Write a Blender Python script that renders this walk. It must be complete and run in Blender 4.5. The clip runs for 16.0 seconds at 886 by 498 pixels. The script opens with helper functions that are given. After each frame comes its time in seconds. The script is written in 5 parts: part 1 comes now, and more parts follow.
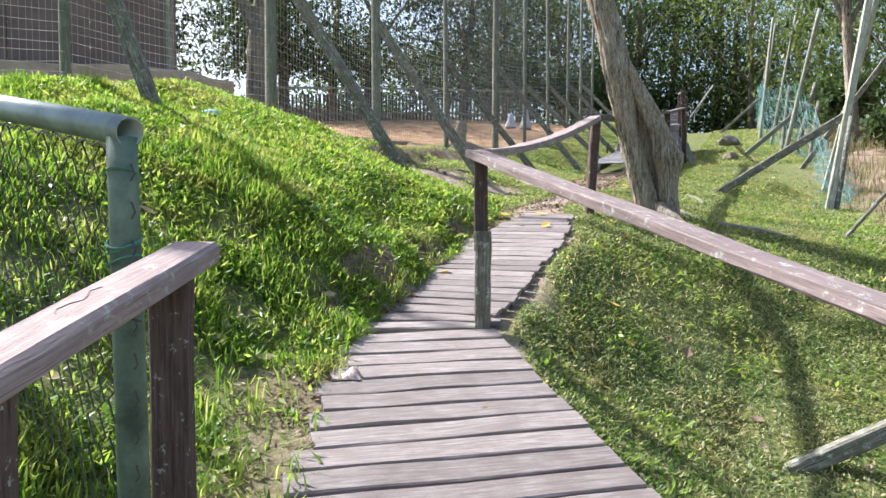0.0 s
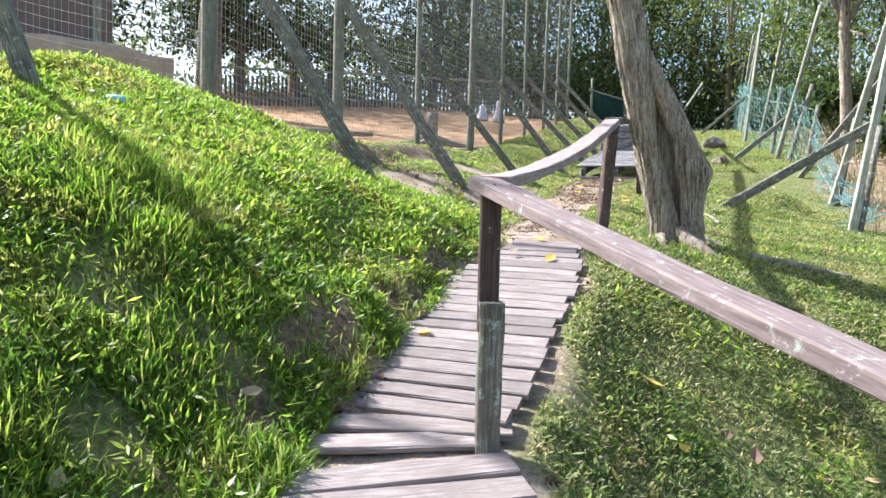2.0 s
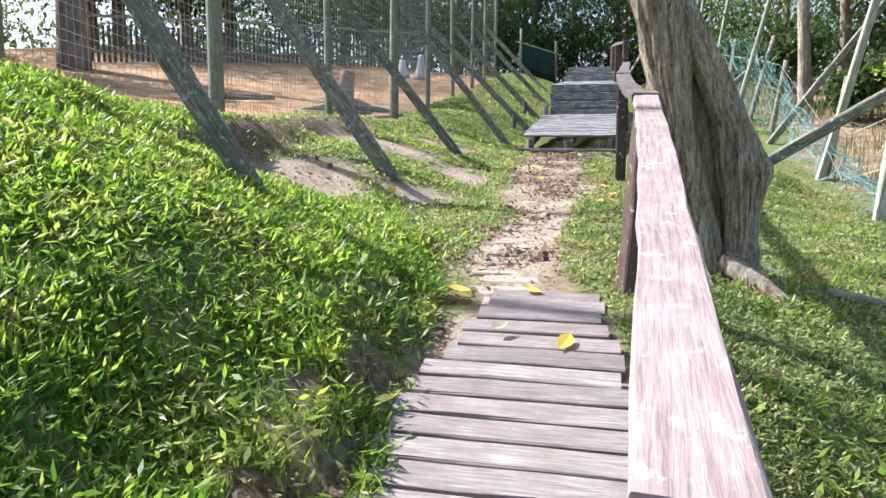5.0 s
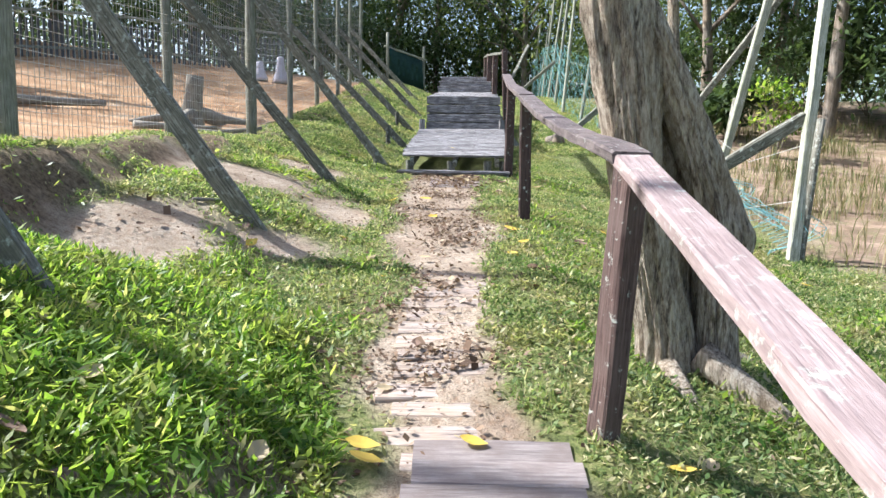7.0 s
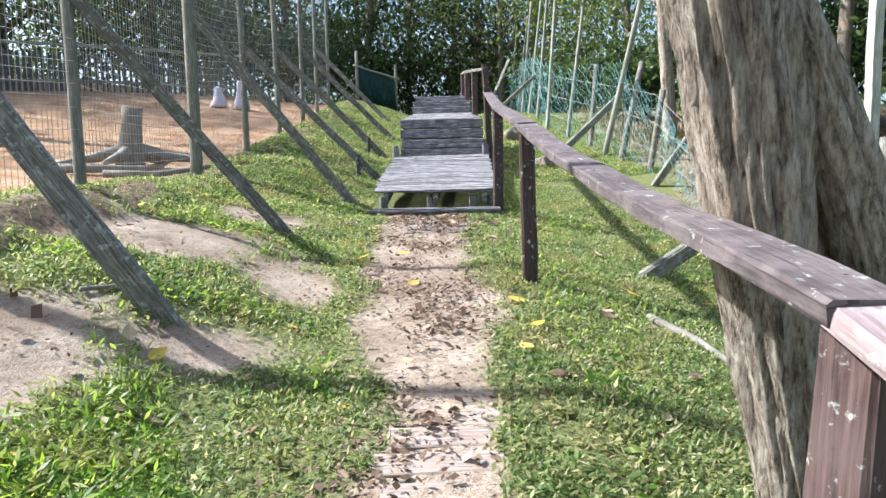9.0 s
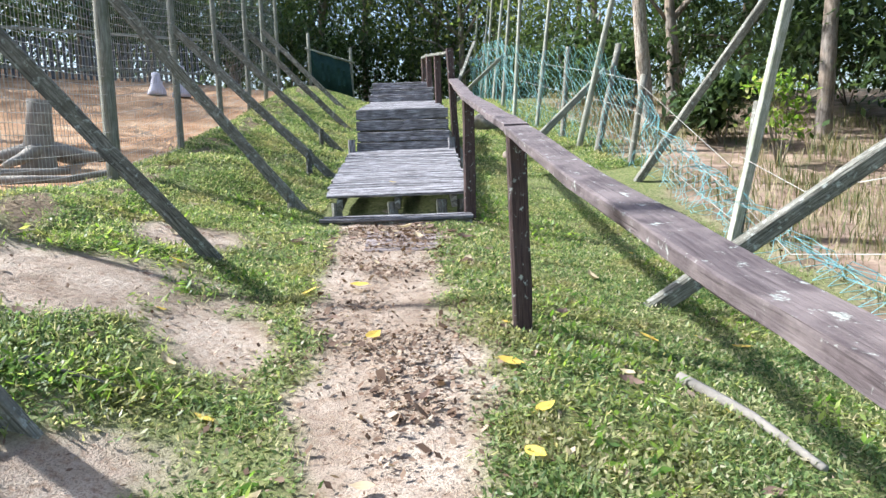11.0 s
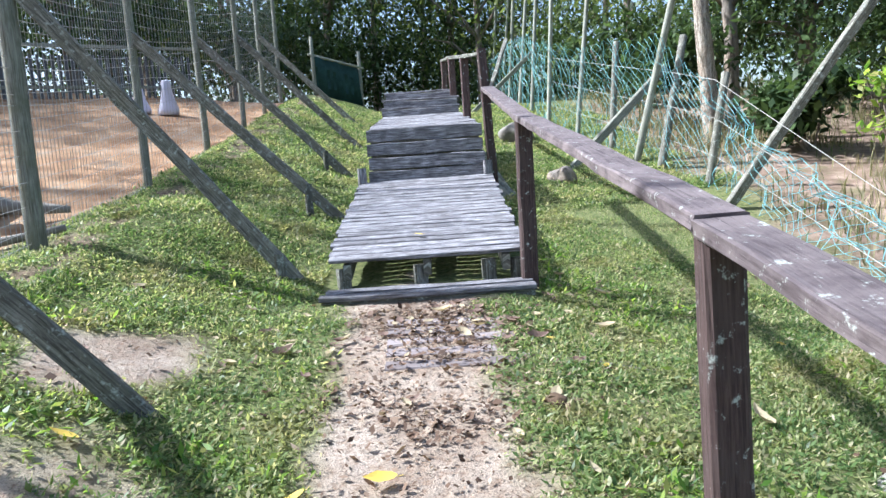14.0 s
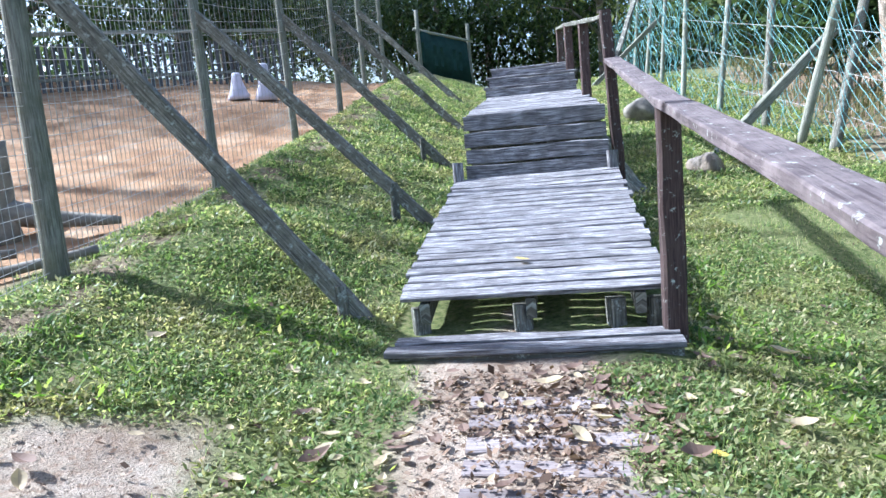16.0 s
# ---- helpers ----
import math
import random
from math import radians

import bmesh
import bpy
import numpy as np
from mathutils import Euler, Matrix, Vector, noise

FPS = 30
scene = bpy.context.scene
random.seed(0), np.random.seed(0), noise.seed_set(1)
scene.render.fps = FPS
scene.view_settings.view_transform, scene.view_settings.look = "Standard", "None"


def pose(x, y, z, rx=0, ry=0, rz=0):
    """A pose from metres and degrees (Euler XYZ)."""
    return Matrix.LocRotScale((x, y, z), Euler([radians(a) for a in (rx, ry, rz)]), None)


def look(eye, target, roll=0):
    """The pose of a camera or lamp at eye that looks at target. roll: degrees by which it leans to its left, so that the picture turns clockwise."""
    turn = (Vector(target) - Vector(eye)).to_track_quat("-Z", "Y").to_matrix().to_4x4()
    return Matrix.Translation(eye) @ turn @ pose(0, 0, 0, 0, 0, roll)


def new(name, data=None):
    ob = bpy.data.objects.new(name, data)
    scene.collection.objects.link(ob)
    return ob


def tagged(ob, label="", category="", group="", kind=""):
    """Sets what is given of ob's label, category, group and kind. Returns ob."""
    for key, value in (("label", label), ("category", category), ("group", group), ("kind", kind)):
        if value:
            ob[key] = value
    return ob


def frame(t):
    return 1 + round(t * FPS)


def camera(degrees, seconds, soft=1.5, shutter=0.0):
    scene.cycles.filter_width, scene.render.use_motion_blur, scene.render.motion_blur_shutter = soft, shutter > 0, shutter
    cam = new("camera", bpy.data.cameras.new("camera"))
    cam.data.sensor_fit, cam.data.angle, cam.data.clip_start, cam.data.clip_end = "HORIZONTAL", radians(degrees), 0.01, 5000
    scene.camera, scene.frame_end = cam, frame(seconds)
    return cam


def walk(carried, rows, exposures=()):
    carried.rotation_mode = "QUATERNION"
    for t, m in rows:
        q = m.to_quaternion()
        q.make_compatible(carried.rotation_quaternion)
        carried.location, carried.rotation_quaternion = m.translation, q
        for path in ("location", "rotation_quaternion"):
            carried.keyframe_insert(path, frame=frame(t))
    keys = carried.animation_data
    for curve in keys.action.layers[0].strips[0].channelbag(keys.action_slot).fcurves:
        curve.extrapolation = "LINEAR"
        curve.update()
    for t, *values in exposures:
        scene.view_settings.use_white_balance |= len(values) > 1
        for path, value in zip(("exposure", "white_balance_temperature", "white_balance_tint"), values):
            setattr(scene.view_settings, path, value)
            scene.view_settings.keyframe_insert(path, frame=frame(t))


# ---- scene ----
cam = camera(63.4, 16.0, soft=1.45)
METRES, EYE, TILT, LEAN, TURN = 11.5, 1.5, -2.5, 0.0, 0.0
ROWS = [
    (0.0, 0.0, 0.0, 0.0, -0.0, 0.0, 0.0),
    (0.5, -0.0071, 0.0351, 0.0064, -0.13, -0.87, 0.37),
    (1.0, -0.0033, 0.063, 0.0109, -0.27, -1.74, 0.58),
    (1.5, -0.0046, 0.0951, 0.0214, -1.49, -1.43, -0.38),
    (2.0, -0.0095, 0.1313, 0.0311, -3.09, -0.95, -1.47),
    (2.5, -0.0032, 0.1621, 0.0358, -4.1, -1.04, -1.14),
    (3.0, -0.0022, 0.1984, 0.0441, -3.55, -1.87, -1.01),
    (5.5, -0.0054, 0.3581, 0.0811, -12.9, -4.9, 0.21),
    (6.0, -0.0019, 0.3843, 0.0896, -16.45, -5.16, 0.35),
    (6.5, -0.0051, 0.4173, 0.1007, -19.13, -5.11, 0.25),
    (7.0, 0.0053, 0.4437, 0.1045, -20.65, -4.43, 0.06),
    (7.5, 0.0158, 0.4743, 0.1119, -21.4, -3.55, 0.2),
    (8.0, 0.0225, 0.5085, 0.1208, -21.54, -3.12, 0.88),
    (8.5, 0.0361, 0.5349, 0.1258, -21.72, -3.01, 1.74),
    (9.0, 0.0472, 0.559, 0.1306, -22.4, -3.26, 2.42),
    (9.5, 0.0499, 0.5867, 0.1393, -23.33, -3.55, 2.69),
    (10.0, 0.0614, 0.6058, 0.1412, -24.15, -3.87, 2.64),
    (12.5, 0.1106, 0.7305, 0.169, -26.88, -5.52, 3.99),
    (13.0, 0.1237, 0.7561, 0.1721, -26.53, -5.18, 4.4),
    (13.5, 0.1376, 0.7881, 0.1803, -25.73, -4.78, 4.78),
    (14.0, 0.1452, 0.8232, 0.1884, -24.55, -4.65, 5.09),
    (14.5, 0.1603, 0.8502, 0.1905, -23.36, -4.7, 5.27),
    (15.0, 0.1755, 0.8726, 0.1963, -21.81, -4.98, 5.34),
    (15.5, 0.1864, 0.9041, 0.2034, -19.36, -5.35, 5.43),
    (16.0, 0.1994, 0.9286, 0.2068, -15.2, -5.79, 5.91),
]
walk(cam, [(t, pose(0, 0, EYE, TILT, LEAN, TURN) @ pose(METRES * x, METRES * y, METRES * z, 90 + pitch, roll, yaw)) for t, x, y, z, yaw, pitch, roll in ROWS],
     exposures=[(0.0, 1.2, 6300, 10), (3.0, 1.47, 6200, 10), (5.5, 1.24, 6200, 10), (7.0, 1.26, 6150, 10), (10.0, 1.31, 5950, 10), (13.0, 1.27, 5800, 10), (16.0, 1.43, 5300, 10)])

# ---- light ----
SUN_EL, SUN_AZ = radians(46), radians(-58)          # height, and turn from +y towards +x
world = bpy.data.worlds.new("world")
scene.world = world
world.use_nodes = True
wn = world.node_tree.nodes
sky = wn.new("ShaderNodeTexSky")
sky.sky_type, sky.sun_disc = "NISHITA", False
sky.sun_elevation, sky.sun_rotation = SUN_EL, SUN_AZ
sky.dust_density = 3.0
world.node_tree.links.new(sky.outputs[0], wn["Background"].inputs[0])
wn["Background"].inputs[1].default_value = 0.125
sun = new("sun", bpy.data.lights.new("sun", "SUN"))
sun.data.energy, sun.data.angle, sun.data.color = 5.2, radians(1.2), (1.0, 0.985, 0.95)
sun_dir = Vector((math.cos(SUN_EL) * math.sin(SUN_AZ), math.cos(SUN_EL) * math.cos(SUN_AZ), math.sin(SUN_EL)))
sun.matrix_world = look((0, 0, 30), Vector((0, 0, 30)) - sun_dir)


# ---- materials ----
def mat(name, rough=0.8):
    m = bpy.data.materials.new(name)
    m.use_nodes = True
    b = m.node_tree.nodes["Principled BSDF"]
    b.inputs["Roughness"].default_value = rough
    b.inputs["Specular IOR Level"].default_value = 0.3
    return m, m.node_tree.nodes, m.node_tree.links, b


def ramp(nodes, links, fac, stops):
    r = nodes.new("ShaderNodeValToRGB")
    while len(r.color_ramp.elements) < len(stops):
        r.color_ramp.elements.new(0.5)
    for e, (p, c) in zip(r.color_ramp.elements, stops):
        e.position, e.color = p, (*c, 1)
    links.new(fac, r.inputs[0])
    return r.outputs[0]


def noise_tex(nodes, links, vec, scale, detail=4, rough=0.6):
    n = nodes.new("ShaderNodeTexNoise")
    n.inputs["Scale"].default_value, n.inputs["Detail"].default_value, n.inputs["Roughness"].default_value = scale, detail, rough
    if vec is not None:
        links.new(vec, n.inputs["Vector"])
    return n.outputs["Fac"]


def mixc(nodes, links, fac, a, b, blend="MIX"):
    m = nodes.new("ShaderNodeMix")
    m.data_type, m.blend_type = "RGBA", blend
    for sock, v in ((m.inputs[0], fac), (m.inputs[6], a), (m.inputs[7], b)):
        if isinstance(v, (int, float)):
            sock.default_value = v
        elif isinstance(v, tuple):
            sock.default_value = (*v, 1)
        else:
            links.new(v, sock)
    return m.outputs[2]


def bump(nodes, links, bsdf, height, strength=0.5, distance=0.01):
    b = nodes.new("ShaderNodeBump")
    b.inputs["Strength"].default_value, b.inputs["Distance"].default_value = strength, distance
    links.new(height, b.inputs["Height"])
    links.new(b.outputs[0], bsdf.inputs["Normal"])


def wood(name, dark, mid, light, stain, grain=1.0, lichen=0.0, rough=0.8):
    """Weathered timber: grain runs along u of the grain map, stains and lichen in metres."""
    m, n, l, b = mat(name, rough)
    uv = n.new("ShaderNodeUVMap")
    uv.uv_map = "grain"
    info = n.new("ShaderNodeObjectInfo")
    add = n.new("ShaderNodeVectorMath")
    add.operation = "MULTIPLY_ADD"
    add.inputs[1].default_value = (37.0, 11.0, 5.0)
    l.new(info.outputs["Random"], add.inputs[0])
    l.new(uv.outputs[0], add.inputs[2])
    mp = n.new("ShaderNodeMapping")
    mp.inputs["Scale"].default_value = (6.0, 95.0 * grain, 1)
    l.new(add.outputs[0], mp.inputs[0])
    g = noise_tex(n, l, mp.outputs[0], 1.0, 6, 0.65)
    mp2 = n.new("ShaderNodeMapping")
    mp2.inputs["Scale"].default_value = (3.2, 120.0 * grain, 1)
    l.new(add.outputs[0], mp2.inputs[0])
    g2 = noise_tex(n, l, mp2.outputs[0], 1.0, 3, 0.6)
    big = noise_tex(n, l, add.outputs[0], 6.5, 7, 0.68)
    col = ramp(n, l, g, [(0.34, dark), (0.49, mid), (0.64, light)])
    col = mixc(n, l, ramp(n, l, big, [(0.42, (0, 0, 0)), (0.62, (1, 1, 1))]), col, mixc(n, l, 0.7, col, stain), "MIX")
    col = mixc(n, l, ramp(n, l, g2, [(0.33, (0.9, 0.9, 0.9)), (0.40, (0, 0, 0))]), col, dark)
    tone = n.new("ShaderNodeMapRange")
    tone.inputs[3].default_value, tone.inputs[4].default_value = 0.78, 1.18
    l.new(info.outputs["Random"], tone.inputs[0])
    hs = n.new("ShaderNodeHueSaturation")
    l.new(tone.outputs[0], hs.inputs["Value"])
    l.new(col, hs.inputs["Color"])
    col = hs.outputs[0]
    if lichen:
        sp = noise_tex(n, l, add.outputs[0], 22, 4, 0.7)
        col = mixc(n, l, ramp(n, l, sp, [(0.64 - 0.1 * lichen, (0, 0, 0)), (0.70, (1, 1, 1))]), col, (0.42, 0.45, 0.40))
    l.new(col, b.inputs["Base Color"])
    bump(n, l, b, g, 0.7, 0.006)
    return m


BROWN = wood("brown_stained_timber", (0.035, 0.022, 0.02), (0.075, 0.045, 0.04), (0.13, 0.085, 0.075), (0.10, 0.07, 0.062), lichen=0.35)
RAIL = wood("pinkish_faded_rail_timber", (0.175, 0.13, 0.126), (0.27, 0.208, 0.20), (0.34, 0.27, 0.26), (0.215, 0.16, 0.155), grain=0.8, lichen=0.6)
PLANK = wood("walkway_plank_timber", (0.165, 0.138, 0.132), (0.25, 0.213, 0.203), (0.33, 0.29, 0.278), (0.19, 0.15, 0.138), grain=0.8)
DECK = wood("silver_grey_deck_timber", (0.035, 0.032, 0.034), (0.225, 0.215, 0.22), (0.47, 0.46, 0.47), (0.10, 0.09, 0.092))
SUNK = wood("sandy_sunk_plank_timber", (0.14, 0.11, 0.095), (0.33, 0.27, 0.235), (0.45, 0.385, 0.34), (0.36, 0.27, 0.20), grain=0.8)
GREY = wood("lichened_grey_timber", (0.05, 0.047, 0.038), (0.17, 0.162, 0.13), (0.29, 0.28, 0.235), (0.09, 0.085, 0.065), lichen=0.9)
PAINTED = wood("worn_mauve_brown_painted_timber", (0.07, 0.053, 0.053), (0.115, 0.09, 0.09), (0.15, 0.122, 0.122), (0.25, 0.205, 0.195), grain=0.8, lichen=0.35)
POST = wood("greenish_grey_post_timber", (0.12, 0.12, 0.095), (0.25, 0.25, 0.205), (0.36, 0.355, 0.30), (0.16, 0.165, 0.115))
POLE = wood("pale_pole_timber", (0.13, 0.13, 0.10), (0.33, 0.33, 0.27), (0.46, 0.46, 0.39), (0.22, 0.23, 0.16))


def bark_mat(name, a, b_, c, scale):
    m, n, l, b = mat(name, 0.9)
    co = n.new("ShaderNodeTexCoord")
    mp = n.new("ShaderNodeMapping")
    mp.inputs["Scale"].default_value = (scale, scale, scale * 0.14)
    l.new(co.outputs["Object"], mp.inputs[0])
    f = noise_tex(n, l, mp.outputs[0], 1.0, 8, 0.68)
    big = noise_tex(n, l, co.outputs["Object"], 2.6, 4, 0.6)
    f2 = noise_tex(n, l, mp.outputs[0], 3.1, 4, 0.7)
    mp3 = n.new("ShaderNodeMapping")
    mp3.inputs["Scale"].default_value = (scale * 1.6, scale * 1.6, scale * 0.5)
    l.new(co.outputs["Object"], mp3.inputs[0])
    f3 = noise_tex(n, l, mp3.outputs[0], 1.7, 6, 0.75)
    f = mixc(n, l, 0.30, mixc(n, l, 0.38, f, f2), f3)
    col = ramp(n, l, f, [(0.41, a), (0.48, b_), (0.57, c)])
    col = mixc(n, l, ramp(n, l, big, [(0.45, (0, 0, 0)), (0.63, (0.8, 0.8, 0.8))]), col, mixc(n, l, 0.5, col, (0.40, 0.29, 0.19)))
    l.new(col, b.inputs["Base Color"])
    bump(n, l, b, f, 1.0, 0.05)
    return m


BARK = bark_mat("grey_furrowed_bark", (0.045, 0.034, 0.026), (0.29, 0.235, 0.185), (0.58, 0.51, 0.42), 30)
FARBARK = bark_mat("dull_far_bark", (0.06, 0.05, 0.04), (0.16, 0.135, 0.11), (0.27, 0.235, 0.20), 9)


def leafy(name, cols, rough=0.5, thru=0.45, patch=0.0):
    """Thin leaves: each island a tone of its own, partly letting light through."""
    m, n, l, b = mat(name, rough)
    geo = n.new("ShaderNodeNewGeometry")
    col = ramp(n, l, geo.outputs["Random Per Island"], cols)
    if patch:
        co = n.new("ShaderNodeTexCoord")
        f = noise_tex(n, l, co.outputs["Object"], patch, 5, 0.6)
        col = mixc(n, l, ramp(n, l, f, [(0.50, (0, 0, 0)), (0.66, (0.9, 0.9, 0.9))]), col, mixc(n, l, 0.55, col, (0.34, 0.27, 0.14)))
        col = mixc(n, l, ramp(n, l, f, [(0.36, (0.9, 0.9, 0.9)), (0.48, (0, 0, 0))]), col, mixc(n, l, 0.45, col, (0.05, 0.12, 0.03)))
    l.new(col, b.inputs["Base Color"])
    tr = n.new("ShaderNodeBsdfTranslucent")
    br = mixc(n, l, 1.0, col, (1.25, 1.25, 0.85), "MULTIPLY")
    l.new(br, tr.inputs[0])
    mx = n.new("ShaderNodeMixShader")
    mx.inputs[0].default_value = thru
    l.new(b.outputs[0], mx.inputs[1])
    l.new(tr.outputs[0], mx.inputs[2])
    l.new(mx.outputs[0], n["Material Output"].inputs[0])
    return m


GRASS_A = leafy("lush_bank_grass", [(0.0, (0.055, 0.12, 0.02)), (0.25, (0.12, 0.23, 0.03)), (0.6, (0.23, 0.36, 0.05)), (0.88, (0.36, 0.45, 0.10)), (1.0, (0.46, 0.42, 0.22))], 0.4, 0.58, patch=2.4)
GRASS_B = leafy("short_trodden_grass", [(0.0, (0.065, 0.11, 0.04)), (0.3, (0.155, 0.23, 0.08)), (0.6, (0.27, 0.345, 0.13)), (0.86, (0.42, 0.42, 0.21)), (1.0, (0.58, 0.50, 0.36))], 0.42, 0.55, patch=1.7)
STRAW = leafy("dry_straw_grass", [(0.0, (0.14, 0.17, 0.05)), (0.4, (0.36, 0.34, 0.15)), (1.0, (0.60, 0.52, 0.32))], 0.6, 0.3)
LEAF_D = leafy("dark_tree_leaves", [(0.0, (0.026, 0.045, 0.021)), (0.5, (0.050, 0.082, 0.033)), (1.0, (0.09, 0.135, 0.05))], 0.4, 0.40)
LEAF_L = leafy("yellow_green_tree_leaves", [(0.0, (0.065, 0.09, 0.03)), (0.5, (0.115, 0.155, 0.048)), (1.0, (0.19, 0.22, 0.075))], 0.45, 0.45)
WEEDS = leafy("dry_brown_weeds", [(0.0, (0.07, 0.10, 0.03)), (0.5, (0.19, 0.18, 0.085)), (1.0, (0.38, 0.31, 0.19))], 0.6, 0.3)
LITTER = leafy("dead_leaves", [(0.0, (0.06, 0.035, 0.022)), (0.5, (0.16, 0.10, 0.065)), (0.85, (0.28, 0.20, 0.14)), (1.0, (0.44, 0.36, 0.27))], 0.8, 0.15)
YELLOW = leafy("yellow_fallen_leaf", [(0.0, (0.62, 0.42, 0.06)), (1.0, (0.72, 0.55, 0.16))], 0.6, 0.25)
PALE = leafy("pale_dry_leaf", [(0.0, (0.42, 0.33, 0.20)), (1.0, (0.5, 0.42, 0.29))], 0.7, 0.2)
RUST = leafy("rust_brown_fallen_leaf", [(0.0, (0.16, 0.10, 0.075)), (1.0, (0.24, 0.165, 0.125))], 0.7, 0.15)


def plain(name, c, rough=0.6, metal=0.0, vary=0.25, scale=9.0):
    m, n, l, b = mat(name, rough)
    co = n.new("ShaderNodeTexCoord")
    f = noise_tex(n, l, co.outputs["Object"], scale, 5, 0.65)
    col = ramp(n, l, f, [(0.3, tuple(v * (1 - vary) for v in c)), (0.7, tuple(min(1, v * (1 + vary)) for v in c))])
    l.new(col, b.inputs["Base Color"])
    b.inputs["Metallic"].default_value = metal
    bump(n, l, b, f, 0.2, 0.004)
    return m


WIRE = plain("galvanised_wire", (0.38, 0.37, 0.34), 0.55, 0.1)
NET = plain("teal_nylon_net", (0.17, 0.36, 0.37), 0.6)
GREEN_NET = plain("dark_green_shade_net", (0.02, 0.05, 0.042), 0.9)
PIPE = plain("grey_steel_pipe", (0.30, 0.34, 0.33), 0.42, 0.45, 0.3, 6)
GREENPIPE = plain("mossy_green_pipe", (0.13, 0.17, 0.13), 0.6, 0.1, 0.5, 8)
RUSTWIRE = plain("dark_chain_wire", (0.10, 0.09, 0.075), 0.6, 0.4)
TWINE = plain("green_twine", (0.10, 0.25, 0.20), 0.7)
SHED = plain("mauve_brown_shed_wall", (0.17, 0.125, 0.115), 0.85, 0, 0.2, 1.5)
CONCRETE = plain("sandy_concrete_kerb", (0.42, 0.33, 0.24), 0.9, 0, 0.25, 3)
SLAT = plain("dark_grey_slats", (0.10, 0.10, 0.105), 0.8)
WHITE = plain("lilac_white_cloth", (0.52, 0.50, 0.58), 0.8, 0, 0.1, 4)
BLUE = plain("pale_blue_plastic", (0.30, 0.55, 0.72), 0.5)
STONE = plain("grey_weathered_stump_wood", (0.22, 0.20, 0.17), 0.9, 0, 0.4, 6)
EARTH_DARK = plain("dark_bank_earth", (0.10, 0.065, 0.04), 0.95, 0, 0.4, 5)
WRAP = plain("silver_snack_wrapper", (0.55, 0.42, 0.36), 0.35, 0.3, 0.6, 40)
NAIL = plain("dark_iron_nail", (0.05, 0.045, 0.04), 0.6, 0.7)
ROOF = plain("grey_roof_sheet", (0.30, 0.30, 0.30), 0.7, 0.2)

# ---- the lie of the land ----
PATH_Y = (-6, 0, 2.4, 4.35, 5.4, 6.4, 7.2, 8.15, 9.3, 10.7, 12.1, 13.3, 14.0, 30, 80)
PATH_X = (.1, .1, .05, -.05, .35, .70, .90, 1.20, 1.75, 2.25, 2.80, 3.30, 3.54, 10.6, 32)
RISE_V = (-8, 0, 4.31, 6.0, 7.24, 9.0, 10.8, 13.0, 14.0, 17, 19.65, 21.7, 26, 60, 100)
RISE_Z = (-1.2, 0, .80, 1.20, 1.50, 1.75, 1.98, 2.24, 2.33, 2.75, 3.22, 3.68, 4.55, 5.5, 6)


def sm(a, b, x):
    t = np.clip((x - a) / (b - a), 0, 1)
    return t * t * (3 - 2 * t)


def vnoise(x, y, scale, seed=0):
    """Smooth value noise, 0 to 1."""
    x, y = np.asarray(x, float) * scale + 91.7 * seed, np.asarray(y, float) * scale - 37.3 * seed
    xi, yi = np.floor(x).astype(np.int64), np.floor(y).astype(np.int64)
    fx, fy = x - xi, y - yi
    fx, fy = fx * fx * (3 - 2 * fx), fy * fy * (3 - 2 * fy)

    def h(i, j):
        k = (i * 374761393 + j * 668265263 + seed * 144269) & 0x7FFFFFFF
        k = ((k ^ (k >> 13)) * 1274126177) & 0x7FFFFFFF
        return ((k ^ (k >> 16)) & 0xFFFF) / 65535.0
    return (h(xi, yi) * (1 - fx) + h(xi + 1, yi) * fx) * (1 - fy) + (h(xi, yi + 1) * (1 - fx) + h(xi + 1, yi + 1) * fx) * fy


def fbm(x, y, scale, seed=0, octaves=4):
    return sum(vnoise(x, y, scale * 2 ** i, seed + i) * 0.5 ** i for i in range(octaves)) / (2 - 0.5 ** (octaves - 1))


def station(x, y):
    """Along and across the footpath: distance along, and metres to its right."""
    d = x - np.interp(y, PATH_Y, PATH_X)
    k = sm(3, 7, y)
    return y + .36 * k * d, d * (1 - .08 * k)


